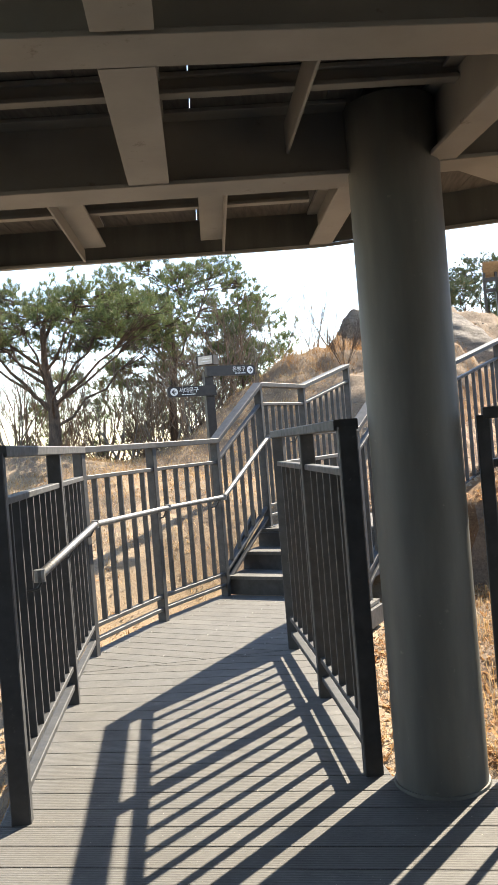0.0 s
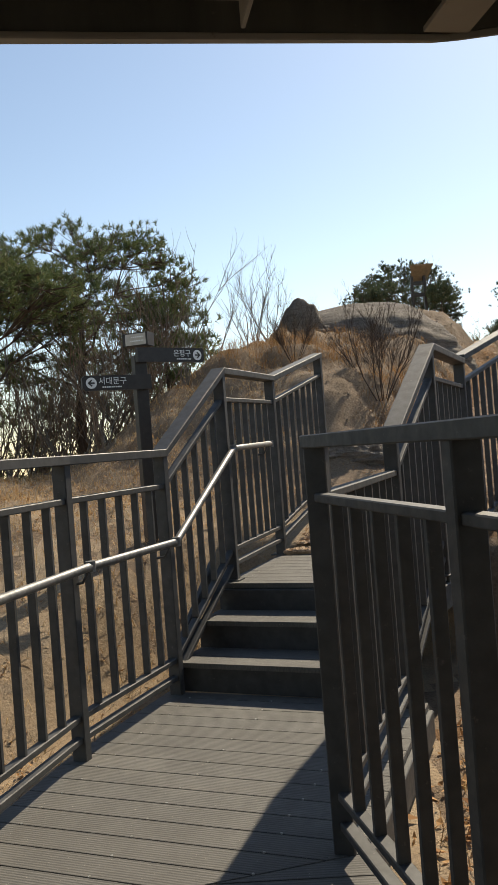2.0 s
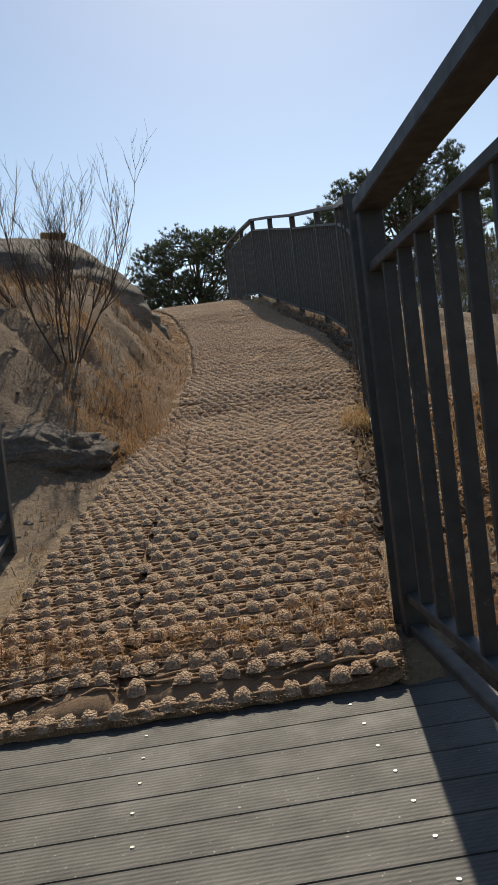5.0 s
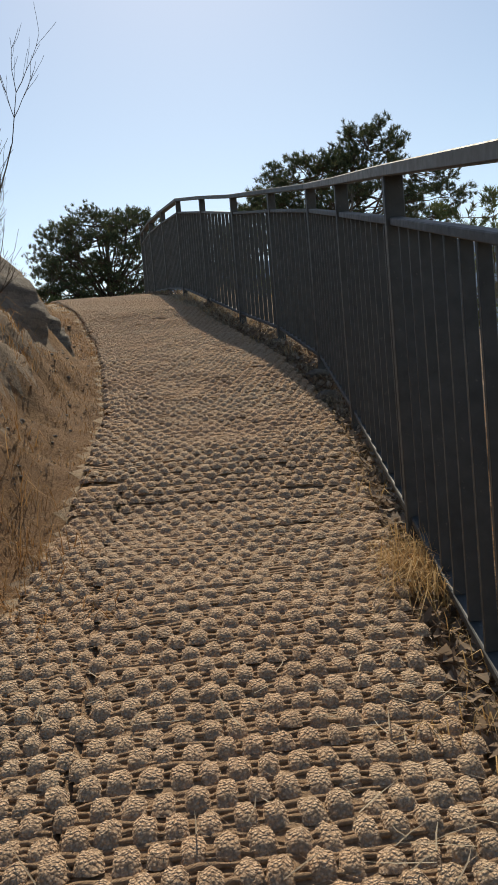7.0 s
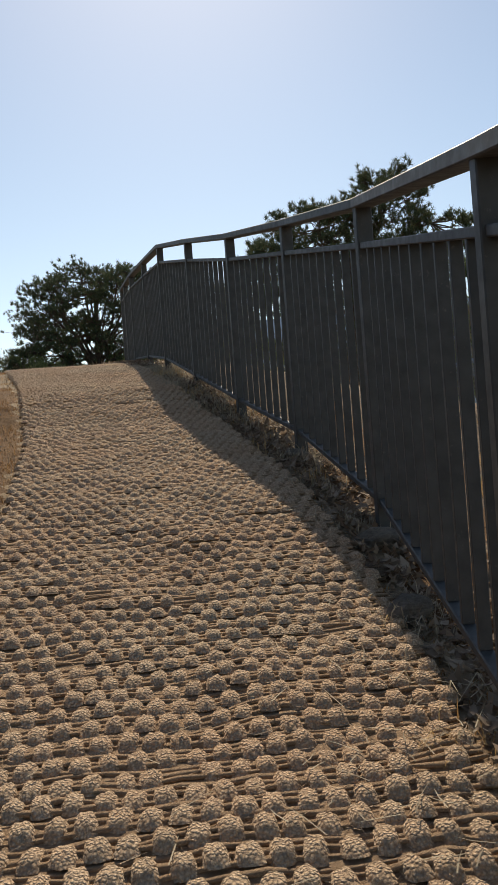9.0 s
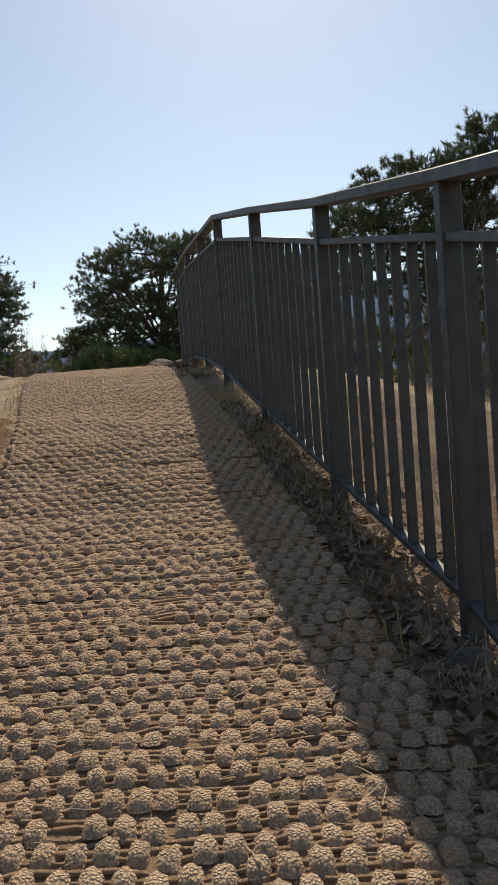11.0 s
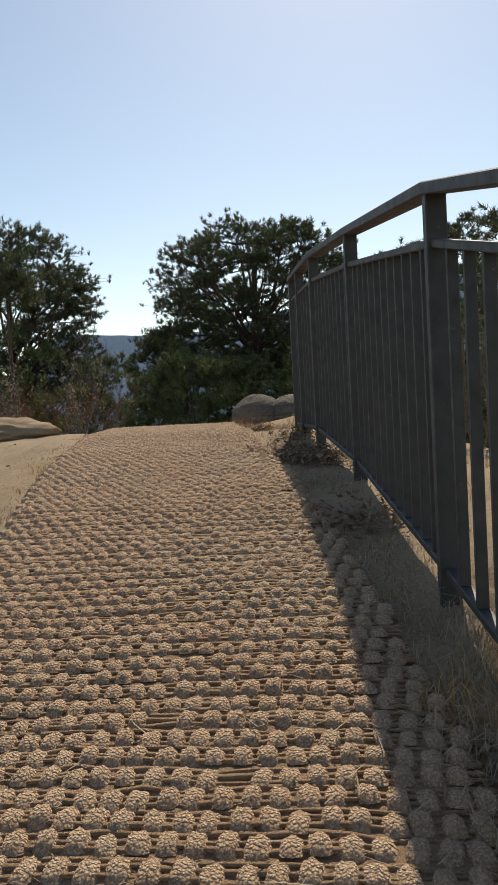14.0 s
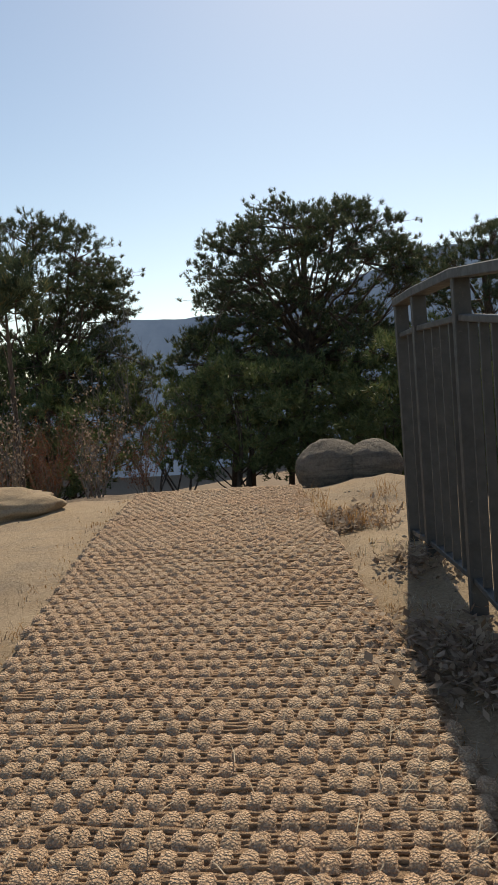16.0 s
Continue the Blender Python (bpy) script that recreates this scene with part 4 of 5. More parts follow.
def needle_array(tips, aims, sizes, n, width, open_, seed):
    """Corners of the needles round many shoots: n to a shoot, bristling about its aim."""
    r = np.random.default_rng(seed)
    P, D, S = np.repeat(np.array(tips), n, 0), np.repeat(np.array(aims), n, 0), np.repeat(np.array(sizes), n)
    k = len(P)
    w = r.normal(size=(k, 3))
    w -= D * np.sum(w * D, 1, keepdims=True)
    w /= np.linalg.norm(w, axis=1, keepdims=True)
    t = r.uniform(0.15, open_, (k, 1))
    e = D * (1 - t * 0.55) + w * t
    e /= np.linalg.norm(e, axis=1, keepdims=True)
    o = P + D * (r.uniform(-0.45, 0.25, k) * S)[:, None]
    q = np.cross(e, r.normal(size=(k, 3)))
    q *= width / np.linalg.norm(q, axis=1, keepdims=True)
    return np.stack([o - q, o + q, o + e * (S * r.uniform(0.7, 1.1, k))[:, None]], 1).reshape(-1, 3)


def wander(rnd, p, d, length, n, bend, lift=0.0):
    pts = [Vector(p)]
    d = Vector(d).normalized()
    for i in range(n):
        d = (d + Vector((rnd.uniform(-bend, bend), rnd.uniform(-bend, bend), rnd.uniform(-bend, bend) * 0.7 + lift))).normalized()
        pts.append(pts[-1] + d * (length / n))
    return pts


def pine(label, at, trunk_top, domes, seed, light=False, tuft=(25, 0.125, 0.0072), girth=0.16, fork=0.45, lean=(0, 0)):
    """A pine: crooked trunk, limbs that reach out to flat pads of tufted needles.
    domes: (offset from the foot, radii, pads, pad size, lowest share of the dome)."""
    rnd = random.Random(seed)
    z = gz(*at) - 0.1
    root = thing("pine_tree", label, "tree", (at[0], at[1], z + 0.1), "pine trees")
    wood, shoots = Soup(), []
    o = Vector((at[0], at[1], z))
    n = 9
    wx, wy = rnd.uniform(-0.1, 0.1), rnd.uniform(-0.1, 0.1)
    trunk = [o + Vector((lean[0] * i / n + wx * math.sin(i * 0.7) * trunk_top * 0.3, lean[1] * i / n + wy * math.sin(i * 0.6 + 1) * trunk_top * 0.3, trunk_top * i / n)) for i in range(n + 1)]
    wood.tube(trunk, [girth * (1 - 0.72 * i / n) * (1.3 if i == 0 else 1) for i in range(n + 1)], 8)
    for off, rad, pads, size, low in domes:
        c = o + Vector(off)
        goals = []
        for k in range(pads):
            w = k * 2.39996 + rnd.uniform(-0.25, 0.25)
            h = 1 - (1 - low) * (k + 0.5) / pads
            side = math.sqrt(max(0.0, 1 - h * h))
            deep = rnd.uniform(0.86, 1.04) if rnd.random() < 0.72 else rnd.uniform(0.5, 0.85)
            goals.append((h, c + Vector((math.cos(w) * side * rad[0], math.sin(w) * side * rad[1], h * rad[2])) * deep))
        # main limbs fork from the trunk
        mains = []
        for k, (h, t) in enumerate(goals):
            first = k % 6 == 0
            if first or not mains:
                f = min(0.97, fork + (1 - fork) * max(0.0, (h - low) / (1 - low)) * rnd.uniform(0.3, 0.9))
                i = min(int(f * n), n - 1)
                p = trunk[i].lerp(trunk[i + 1], f * n - i)
                rl = girth * rnd.uniform(0.22, 0.34)
            else:
                p = min((q for m in mains for q in m[2:6]), key=lambda q: (q - t).length + 0.8 * max(0, q.z - t.z))
                rl = max(0.012, girth * 0.13)
            L = (t - p).length
            mid = p.lerp(t, 0.5) + Vector((rnd.uniform(-1, 1), rnd.uniform(-1, 1), rnd.uniform(-1.0, 0.3))) * L * 0.14
            limb = []
            for j in range(7):
                g_ = j / 6
                limb.append(p * (1 - g_) ** 2 + mid * 2 * g_ * (1 - g_) + t * g_ * g_ + Vector((rnd.uniform(-1, 1), rnd.uniform(-1, 1), rnd.uniform(-1, 1))) * L * 0.025 * (0 < j < 6))
            if first:
                mains.append(limb)
            wood.tube(limb, [rl * (1 - 0.8 * j / 6) for j in range(7)], 5, False)
            rt = max(0.008, girth * 0.035)
            out = Vector((t.x - c.x, t.y - c.y, (t.z - c.z) * 0.6 + 0.35 * rad[2])).normalized()
            ps = size * rnd.uniform(0.75, 1.25)
            for _ in range(20):
                q = Vector((rnd.gauss(0, 0.45), rnd.gauss(0, 0.45), rnd.gauss(0.1, 0.2))) * ps
                st = limb[rnd.choice((4, 5, 6))]
                tip = t + q
                if tuft[0] > 14:
                    wood.tube([st, st.lerp(tip, 0.55) + Vector((0, 0, -0.08 * ps)), tip], [rt, rt * 0.7, rt * 0.4], 3, False)
                for e in range(2):
                    d = (out * 0.5 + Vector((rnd.uniform(-0.8, 0.8), rnd.uniform(-0.8, 0.8), rnd.uniform(0.2, 1.2)))).normalized()
                    p = tip + Vector((rnd.gauss(0, 1), rnd.gauss(0, 1), rnd.gauss(0, 0.6))) * ps * 0.12 * e
                    shoots.append((tuple(p), tuple(d), tuft[1] * rnd.uniform(0.9, 1.35)))
    co = needle_array([a for a, _, _ in shoots], [b for _, b, _ in shoots], [c for _, _, c in shoots], tuft[0], tuft[2] * 1.1, 1.1, seed)
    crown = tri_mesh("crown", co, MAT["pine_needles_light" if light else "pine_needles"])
    part("trunk", wood, MAT["bark"], root, smooth=True)
    part("crown", crown, None, root)
    return root


def rel(at, c):
    return (c[0] - at[0], c[1] - at[1], c[2] - gz(*at) + 0.1)


A = (17.3, 39.6)
pine("spreading dark green pine with a rounded crown and forked trunk", A, 7.2, [(rel(A, (17.8, 39.7, 7.75)), (3.45, 3.1, 2.35), 125, 0.58, -0.15), (rel(A, (17.0, 39.7, 6.1)), (3.3, 2.8, 1.6), 100, 0.55, -0.7), (rel(A, (17.0, 40.6, 4.5)), (3.5, 2.4, 1.3), 52, 0.6, -0.6)], 11, girth=0.26, fork=0.42, lean=(0.3, 0))
A = (10.2, 42.9)
pine("dark green pine with tufted branches beyond the crest", A, 7.0, [(rel(A, (10.1, 42.9, 7.9)), (2.9, 2.7, 2.4), 90, 0.56, -0.3), (rel(A, (11.6, 42.6, 7.4)), (1.3, 1.2, 1.4), 18, 0.45, -0.3), (rel(A, (10.6, 42.7, 5.6)), (2.9, 2.5, 1.5), 70, 0.55, -0.6), (rel(A, (10.3, 43.4, 4.2)), (3.0, 2.2, 1.2), 40, 0.6, -0.6)], 12, girth=0.22)
A = (15.4, 22.2)
pine("green pine with ragged top behind the hillside railing", A, 4.4, [(rel(A, (14.9, 22.4, 6.55)), (1.45, 1.3, 0.95), 34, 0.36, -0.35), (rel(A, (15.9, 21.5, 7.0)), (0.95, 1.0, 1.05), 26, 0.34, -0.3), (rel(A, (15.9, 21.8, 5.7)), (1.9, 1.8, 1.0), 34, 0.4, -0.6), (rel(A, (15.6, 22.0, 4.4)), (1.9, 1.9, 1.0), 26, 0.42, -0.7), (rel(A, (17.0, 20.9, 6.3)), (1.1, 1.1, 0.8), 20, 0.36, -0.5), (rel(A, (13.7, 22.5, 6.0)), (1.0, 1.0, 0.6), 16, 0.36, -0.5), (rel(A, (13.1, 22.4, 5.1)), (0.9, 1.0, 0.5), 12, 0.36, -0.5)], 13, tuft=(24, 0.10, 0.0055), girth=0.15, fork=0.4)
A = (19.6, 34.0)
pine("tall pine with upswept tufts far behind the railing's end", A, 6.2, [(rel(A, (19.6, 34.0, 6.9)), (1.5, 1.5, 1.3), 34, 0.45, -0.5), (rel(A, (20.6, 33.2, 7.9)), (1.0, 1.0, 1.0), 18, 0.4, -0.4), (rel(A, (19.9, 34.0, 5.0)), (2.4, 2.2, 1.4), 44, 0.5, -0.7)], 17, tuft=(22, 0.12, 0.0072), girth=0.18, fork=0.35)
A = (-2.0, 13.5)
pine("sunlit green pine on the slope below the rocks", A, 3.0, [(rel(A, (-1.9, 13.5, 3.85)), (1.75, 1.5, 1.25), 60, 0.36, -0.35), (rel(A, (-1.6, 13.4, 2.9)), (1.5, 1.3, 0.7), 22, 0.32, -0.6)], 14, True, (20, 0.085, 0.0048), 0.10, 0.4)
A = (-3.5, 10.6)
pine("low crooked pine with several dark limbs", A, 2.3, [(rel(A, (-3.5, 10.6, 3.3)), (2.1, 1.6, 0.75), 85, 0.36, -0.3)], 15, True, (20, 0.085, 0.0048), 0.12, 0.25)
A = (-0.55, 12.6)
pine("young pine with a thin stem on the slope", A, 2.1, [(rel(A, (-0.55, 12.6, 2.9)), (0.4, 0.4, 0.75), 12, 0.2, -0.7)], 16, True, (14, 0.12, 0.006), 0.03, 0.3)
for x, y, w, h in ((6.3, 28.9, 0.6, 6.7), (8.1, 28.4, 0.35, 6.5), (5.6, 28.8, 0.4, 6.4)):
    pine("pine crown rising behind the granite dome", (x, y), h - gz(x, y) - 0.3, [(rel((x, y), (x, y, h - 0.35)), (w, w, 0.45), 10, 0.26, -0.6)], int(x * 10), False, (14, 0.13, 0.007), 0.05, 0.5)

thick = pine("bushy low pine in the thicket beyond the crest", (16.4, 42.0), 2.6, [((0, 0, 2.2), (2.0, 2.0, 2.0), 26, 0.6, -0.75)], 23, True, (12, 0.16, 0.013), 0.1, 0.1)
rp = random.Random(41)
for k in range(15):
    x, y = 3.5 + 1.55 * k + rp.uniform(-0.6, 0.6), 43.5 - 0.35 * k + rp.uniform(-2.5, 1.5)
    if 12.2 < x < 15.0:
        continue
    copy_thing(thick, pose(x, y, gz(x, y) - 0.1, 0, 0, rp.uniform(0, 360)) @ Matrix.Scale(rp.uniform(1.0, 1.3), 4))
for k in range(13):
    x, y = 4.5 + 1.25 * k + rp.uniform(-0.4, 0.4), 38.5 - 0.35 * k + rp.uniform(-1.2, 1.2)
    if 10.4 < x < 13.2:
        continue
    copy_thing(thick, pose(x, y, gz(x, y) - 0.4, 0, 0, rp.uniform(0, 360)) @ Matrix.Scale(rp.uniform(0.7, 0.95), 4))
for x, y in ((-5.2, 20.0), (-9.5, 17.0), (-1.8, 22.0), (18.0, 30.0), (20.0, 27.5), (20.5, 33.5), (17.5, 19.5), (17.0, 16.0), (19.0, 23.5), (17.5, 33.5), (22.5, 37.0), (23.5, 31.0)):
    copy_thing(thick, pose(x, y, gz(x, y) - 0.2, 0, 0, rp.uniform(0, 360)))


def shrub_mesh(seed, height, stems, fine=2, spread=0.5, lean=(0, 0), slim=1.0):
    """A bare bush: crooked stems that fork into thin twigs."""
    rnd = random.Random(seed)
    s = Soup()

    def grow(p, d, L, r, level):
        pts = wander(rnd, p, d, L, 5, 0.16, 0.05)
        s.tube(pts, [r * (1 - 0.75 * i / 5) for i in range(6)], 4 if level == 0 else 3, False)
        if level < fine:
            for _ in range(rnd.randint(3, 5)):
                i = rnd.randint(1, 5)
                dd = (pts[i] - pts[i - 1]).normalized() + Vector((rnd.uniform(-0.75, 0.75), rnd.uniform(-0.75, 0.75), rnd.uniform(-0.1, 0.6)))
                grow(pts[i], dd, L * rnd.uniform(0.35, 0.6), r * 0.5, level + 1)

    for k in range(stems):
        a = rnd.uniform(0, 6.283)
        d = Vector((math.cos(a) * spread + lean[0], math.sin(a) * spread + lean[1], 1))
        grow(Vector((rnd.uniform(-0.12, 0.12), rnd.uniform(-0.12, 0.12), -0.05)), d, height * rnd.uniform(0.6, 0.95), 0.011 * slim * height ** 0.5 * rnd.uniform(0.7, 1.2), 0)
    return s


SHRUBS = {"a": shrub_mesh(31, 1.9, 9).mesh("branchwork", MAT["twig"]), "b": shrub_mesh(32, 1.7, 8, 2, 0.7).mesh("branchwork", MAT["twig"]), "c": shrub_mesh(33, 1.5, 10, 2, 0.35).mesh("branchwork", MAT["greytwig"]), "d": shrub_mesh(34, 2.0, 5, 3, 0.6).mesh("branchwork", MAT["greytwig"])}


def shrub(label, at, kind, scale=1.0, turn=0.0, leaves=None, seed=0, name="bare_shrub", z=None):
    zz = gz(*at) if z is None else z
    root = thing(name, label, "shrub", (at[0], at[1], zz), "bare shrubs")
    root.matrix_basis = pose(at[0], at[1], zz, 0, 0, turn) @ Matrix.Scale(scale, 4)
    ob = new("branchwork", SHRUBS[kind])
    ob.parent = root
    if leaves:
        rnd = random.Random(seed)
        s = Soup()
        vs = SHRUBS[kind].vertices
        for _ in range(leaves[1]):
            p = vs[rnd.randrange(len(vs))].co + Vector((rnd.uniform(-0.06, 0.06), rnd.uniform(-0.06, 0.06), rnd.uniform(-0.06, 0.06)))
            if p.z < 0.2:
                continue
            a = Vector((rnd.uniform(-1, 1), rnd.uniform(-1, 1), rnd.uniform(-1, 1))).normalized() * 0.03
            b = a.orthogonal().normalized() * 0.014
            s.add([p - a, p + b, p + a, p - b], [(0, 1, 2, 3)])
        lv = part("leaves", s, MAT[leaves[0]])
        lv.parent = root
    return root


def fan_bush(seed, stems=10, height=1.0):
    """A leafless bush whose stems fork again and again into a fan of hair-thin twigs."""
    rnd = random.Random(seed)
    s = Soup()

    def grow(p, d, L, r, level):
        pts = wander(rnd, p, d, L, 5, 0.13, 0.04)
        s.tube(pts, [max(0.0009, r * (1 - 0.6 * i / 5)) for i in range(6)], 5 if level == 0 else 3, False)
        if level < 3:
            for _ in range((7, 6, 5)[level]):
                i = rnd.randint(2 if level == 0 else 1, 5)
                dd = (pts[i] - pts[i - 1]).normalized() + Vector((rnd.uniform(-0.6, 0.6), rnd.uniform(-0.6, 0.6), rnd.uniform(-0.05, 0.45)))
                grow(pts[i], dd, L * rnd.uniform(0.34, 0.58), r * 0.48, level + 1)

    for k in range(stems):
        a = 6.283 * k / stems + rnd.uniform(-0.3, 0.3)
        grow(Vector((0.07 * math.cos(a), 0.07 * math.sin(a), -0.05)), (0.55 * math.cos(a) - 0.08, 0.55 * math.sin(a), 1), height * rnd.uniform(0.75, 1.0), 0.009 * rnd.uniform(0.7, 1.2), 0)
    return s


SHRUBS["fan"] = fan_bush(52).mesh("branchwork", MAT["bark"])
rs = random.Random(77)
for k in range(20):
    x, y = rs.uniform(-4.8, -0.5), rs.uniform(10.6, 13.6)
    shrub("leafless brown shrub with many thin stems on the slope", (x, y), rs.choice("abcd"), rs.uniform(0.75, 1.15), rs.uniform(0, 360))
for k in range(16):
    x, y = rs.uniform(-6.2, -0.8), rs.uniform(11.8, 14.8)
    shrub("leafless brown shrub with many thin stems on the slope", (x, y), rs.choice("abc"), rs.uniform(0.95, 1.3), rs.uniform(0, 360))
for x, y, k, sc in ((0.15, 12.4, "d", 0.55), (0.75, 12.9, "c", 0.75), (1.05, 13.6, "d", 0.6), (-0.3, 11.6, "c", 0.7)):
    shrub("thin leafless sapling beside the rocks", (x, y), k, sc, rs.uniform(0, 360))
shrub("leafless bush with fine dark twigs on the bank", (2.20, 10.50), "fan", 0.98, 0)
shrub("small leafless bush with fine twigs among the rocks", (1.25, 11.6), "fan", 0.62, 130)
for k in range(26):
    u, v = rs.uniform(27.6, 31.5), rs.uniform(-12.5, -5.4)
    x, y = xy(u, v)
    shrub("reddish brown shrub with dead leaves beyond the crest", (x, y), rs.choice("abc"), rs.uniform(0.45, 0.75), rs.uniform(0, 360), ("rust_leaf", 900) if k % 3 else ("dead_leaf", 500), k, "leafy_shrub")
for x, y, k, sc in ((12.6, 39.5, "d", 2.1), (13.6, 40.5, "d", 2.4), (15.6, 24.0, "d", 1.5), (14.9, 21.6, "d", 1.6)):
    shrub("bare leafless tree with grey branches", (x, y), k, sc, rs.uniform(0, 360), name="bare_tree")
for k in range(16):
    x, y = rs.uniform(10.8, 15.5), rs.uniform(13.5, 24)
    shrub("leafless brown shrub behind the railing", (x, y), rs.choice("abc"), rs.uniform(0.6, 1.0), rs.uniform(0, 360))


# ---- dry grass, straw and leaves ----
def blades(s, rnd, p, n, height, spread, width=0.004, flop=0.5):
    for _ in range(n):
        a = rnd.uniform(0, 6.283)
        b = Vector((p[0] + rnd.gauss(0, spread), p[1] + rnd.gauss(0, spread), 0))
        b.z = gz(b.x, b.y) - 0.01
        h = height * rnd.uniform(0.5, 1.15)
        o = Vector((math.cos(a), math.sin(a), 0))
        side = Vector((-o.y, o.x, 0)) * width
        k = rnd.uniform(0.1, flop)
        m = b + o * h * k * 0.35 + Vector((0, 0, h * 0.6))
        t = b + o * h * k + Vector((0, 0, h * (1 - 0.5 * k)))
        s.add([b - side, b + side, m + side * 0.8, m - side * 0.8, t], [(0, 1, 2, 3), (3, 2, 4)])


def stuff(name, label, soup, mat, category="grass"):
    return tagged(new(name, soup.mesh(name, MAT[mat])), label, category, kind="stuff")


def fence_point(t):
    n = [(3.0, 7.95), (4.797, 10.441), (5.77, 11.86), (6.40, 13.09), (6.98, 14.65), (7.517, 16.193), (8.046, 17.638), (8.80, 19.42), (9.25, 20.6), (9.95, 22.6)]
    k = min(int(t * 9), 8)
    f = t * 9 - k
    return n[k][0] + (n[k + 1][0] - n[k][0]) * f, n[k][1] + (n[k + 1][1] - n[k][1]) * f


rg = random.Random(9)
gold, grey, brown, tawny = Soup(), Soup(), Soup(), Soup()
for k in range(430):
    t = rg.random()
    if t < 0.42 and rg.random() < 0.7:
        continue
    if t > 0.72 and rg.random() < 0.7:
        continue
    x, y = fence_point(t)
    o = rg.uniform(-0.28, 0.12)
    blades(gold if (t < 0.1 or rg.random() < 0.15) else grey, rg, (x + o * 0.85, y - o * 0.45), rg.randint(14, 34), rg.uniform(0.10, 0.22) * (0.75 if t < 0.16 else 0.4 if t > 0.66 else 0.8), 0.06, 0.0020, 1.8)
# right of the railing and below the deck
for k in range(900):
    x, y = rg.uniform(1.2, 5.5), rg.uniform(1.3, 8.5)
    u, v = 0.5 * x + 0.87 * y, 0.87 * x - 0.5 * y
    if v > -0.9:
        blades(gold if rg.random() < 0.7 else grey, rg, (x, y), rg.randint(8, 18), rg.uniform(0.08, 0.24), 0.10, 0.0035, 0.9)
for k in range(160):
    t = rg.uniform(0.2, 1.0)
    x, y = fence_point(t)
    o = rg.uniform(0.3, 3.5)
    blades(gold if rg.random() < 0.6 else grey, rg, (x + o * 0.87, y - o * 0.5), rg.randint(8, 16), rg.uniform(0.08, 0.22), 0.10, 0.0035, 0.8)
# slope left of the deck
for k in range(2600):
    x, y = rg.uniform(-4.5, 1.0), rg.uniform(3.5, 12.0)
    u, v = 0.5 * x + 0.87 * y, 0.87 * x - 0.5 * y
    if v < -3.35 and x < -0.9 + 0.42 * (y - 3.2):
        blades(gold if rg.random() < 0.5 else grey, rg, (x, y), rg.randint(6, 14), rg.uniform(0.04, 0.13), 0.12, 0.0026, 2.0)
# tall tawny clumps among the rocks
for x, y, n, h in ((0.6, 11.6, 12, 0.5), (1.1, 12.2, 12, 0.55), (1.6, 12.6, 10, 0.45), (2.2, 12.9, 9, 0.4), (2.4, 10.3, 9, 0.4), (2.55, 10.9, 9, 0.4), (2.75, 11.4, 8, 0.35), (2.2, 9.7, 6, 0.32), (1.9, 11.5, 10, 0.4), (3.3, 12.6, 8, 0.3), (4.2, 14.6, 8, 0.3), (10.1, 23.6, 6, 0.3), (9.9, 22.9, 6, 0.3)):
    for _ in range(int(n * 1.2)):
        blades(tawny, rg, (x + rg.gauss(0, 0.25), y + rg.gauss(0, 0.25)), 26, h * rg.uniform(0.3, 0.75), 0.08, 0.0022, 2.2)
for k in range(22):
    f = rg.gauss(0, 0.2)
    blades(gold, rg, (3.58 + 0.6 * f + rg.gauss(0, 0.06), 8.86 + 0.8 * f + rg.gauss(0, 0.05)), 44, rg.uniform(0.12, 0.25), 0.05, 0.0018, 2.0)
for k in range(130):
    u = rg.uniform(7.0, 20.0)
    if u < 9.2 and rg.random() < 0.75:
        continue
    v = mat_edges(u)[0] - abs(rg.gauss(0.02, 0.28))
    x, y = xy(u, v)
    blades(tawny if rg.random() < 0.6 else brown, rg, (x, y), rg.randint(8, 16), rg.uniform(0.04, 0.11), 0.07, 0.0022, 1.9)
for k in range(420):
    u = rg.uniform(7.0, 26.6)
    side = rg.randint(0, 1) if u > 17 else 1
    v = mat_edges(u)[side] + (1 if side else -1) * abs(rg.gauss(0, 0.07))
    x, y = xy(u, v)
    blades(tawny if rg.random() < 0.7 else brown, rg, (x, y), rg.randint(10, 18), rg.uniform(0.025, 0.06), 0.06, 0.0018, 2.4)
for k in range(420):
    u = rg.uniform(8.0, 17.5)
    v = mat_edges(u)[0] - 0.1 - abs(rg.gauss(0.4, 0.9))
    x, y = xy(u, v)
    if float(fbm(x * 1.3, y * 1.3, 3, 44)) < -0.04:
        continue
    blades(brown if rg.random() < 0.7 else tawny, rg, (x, y), rg.randint(8, 15), rg.uniform(0.03, 0.09), 0.11, 0.0026, 2.2)


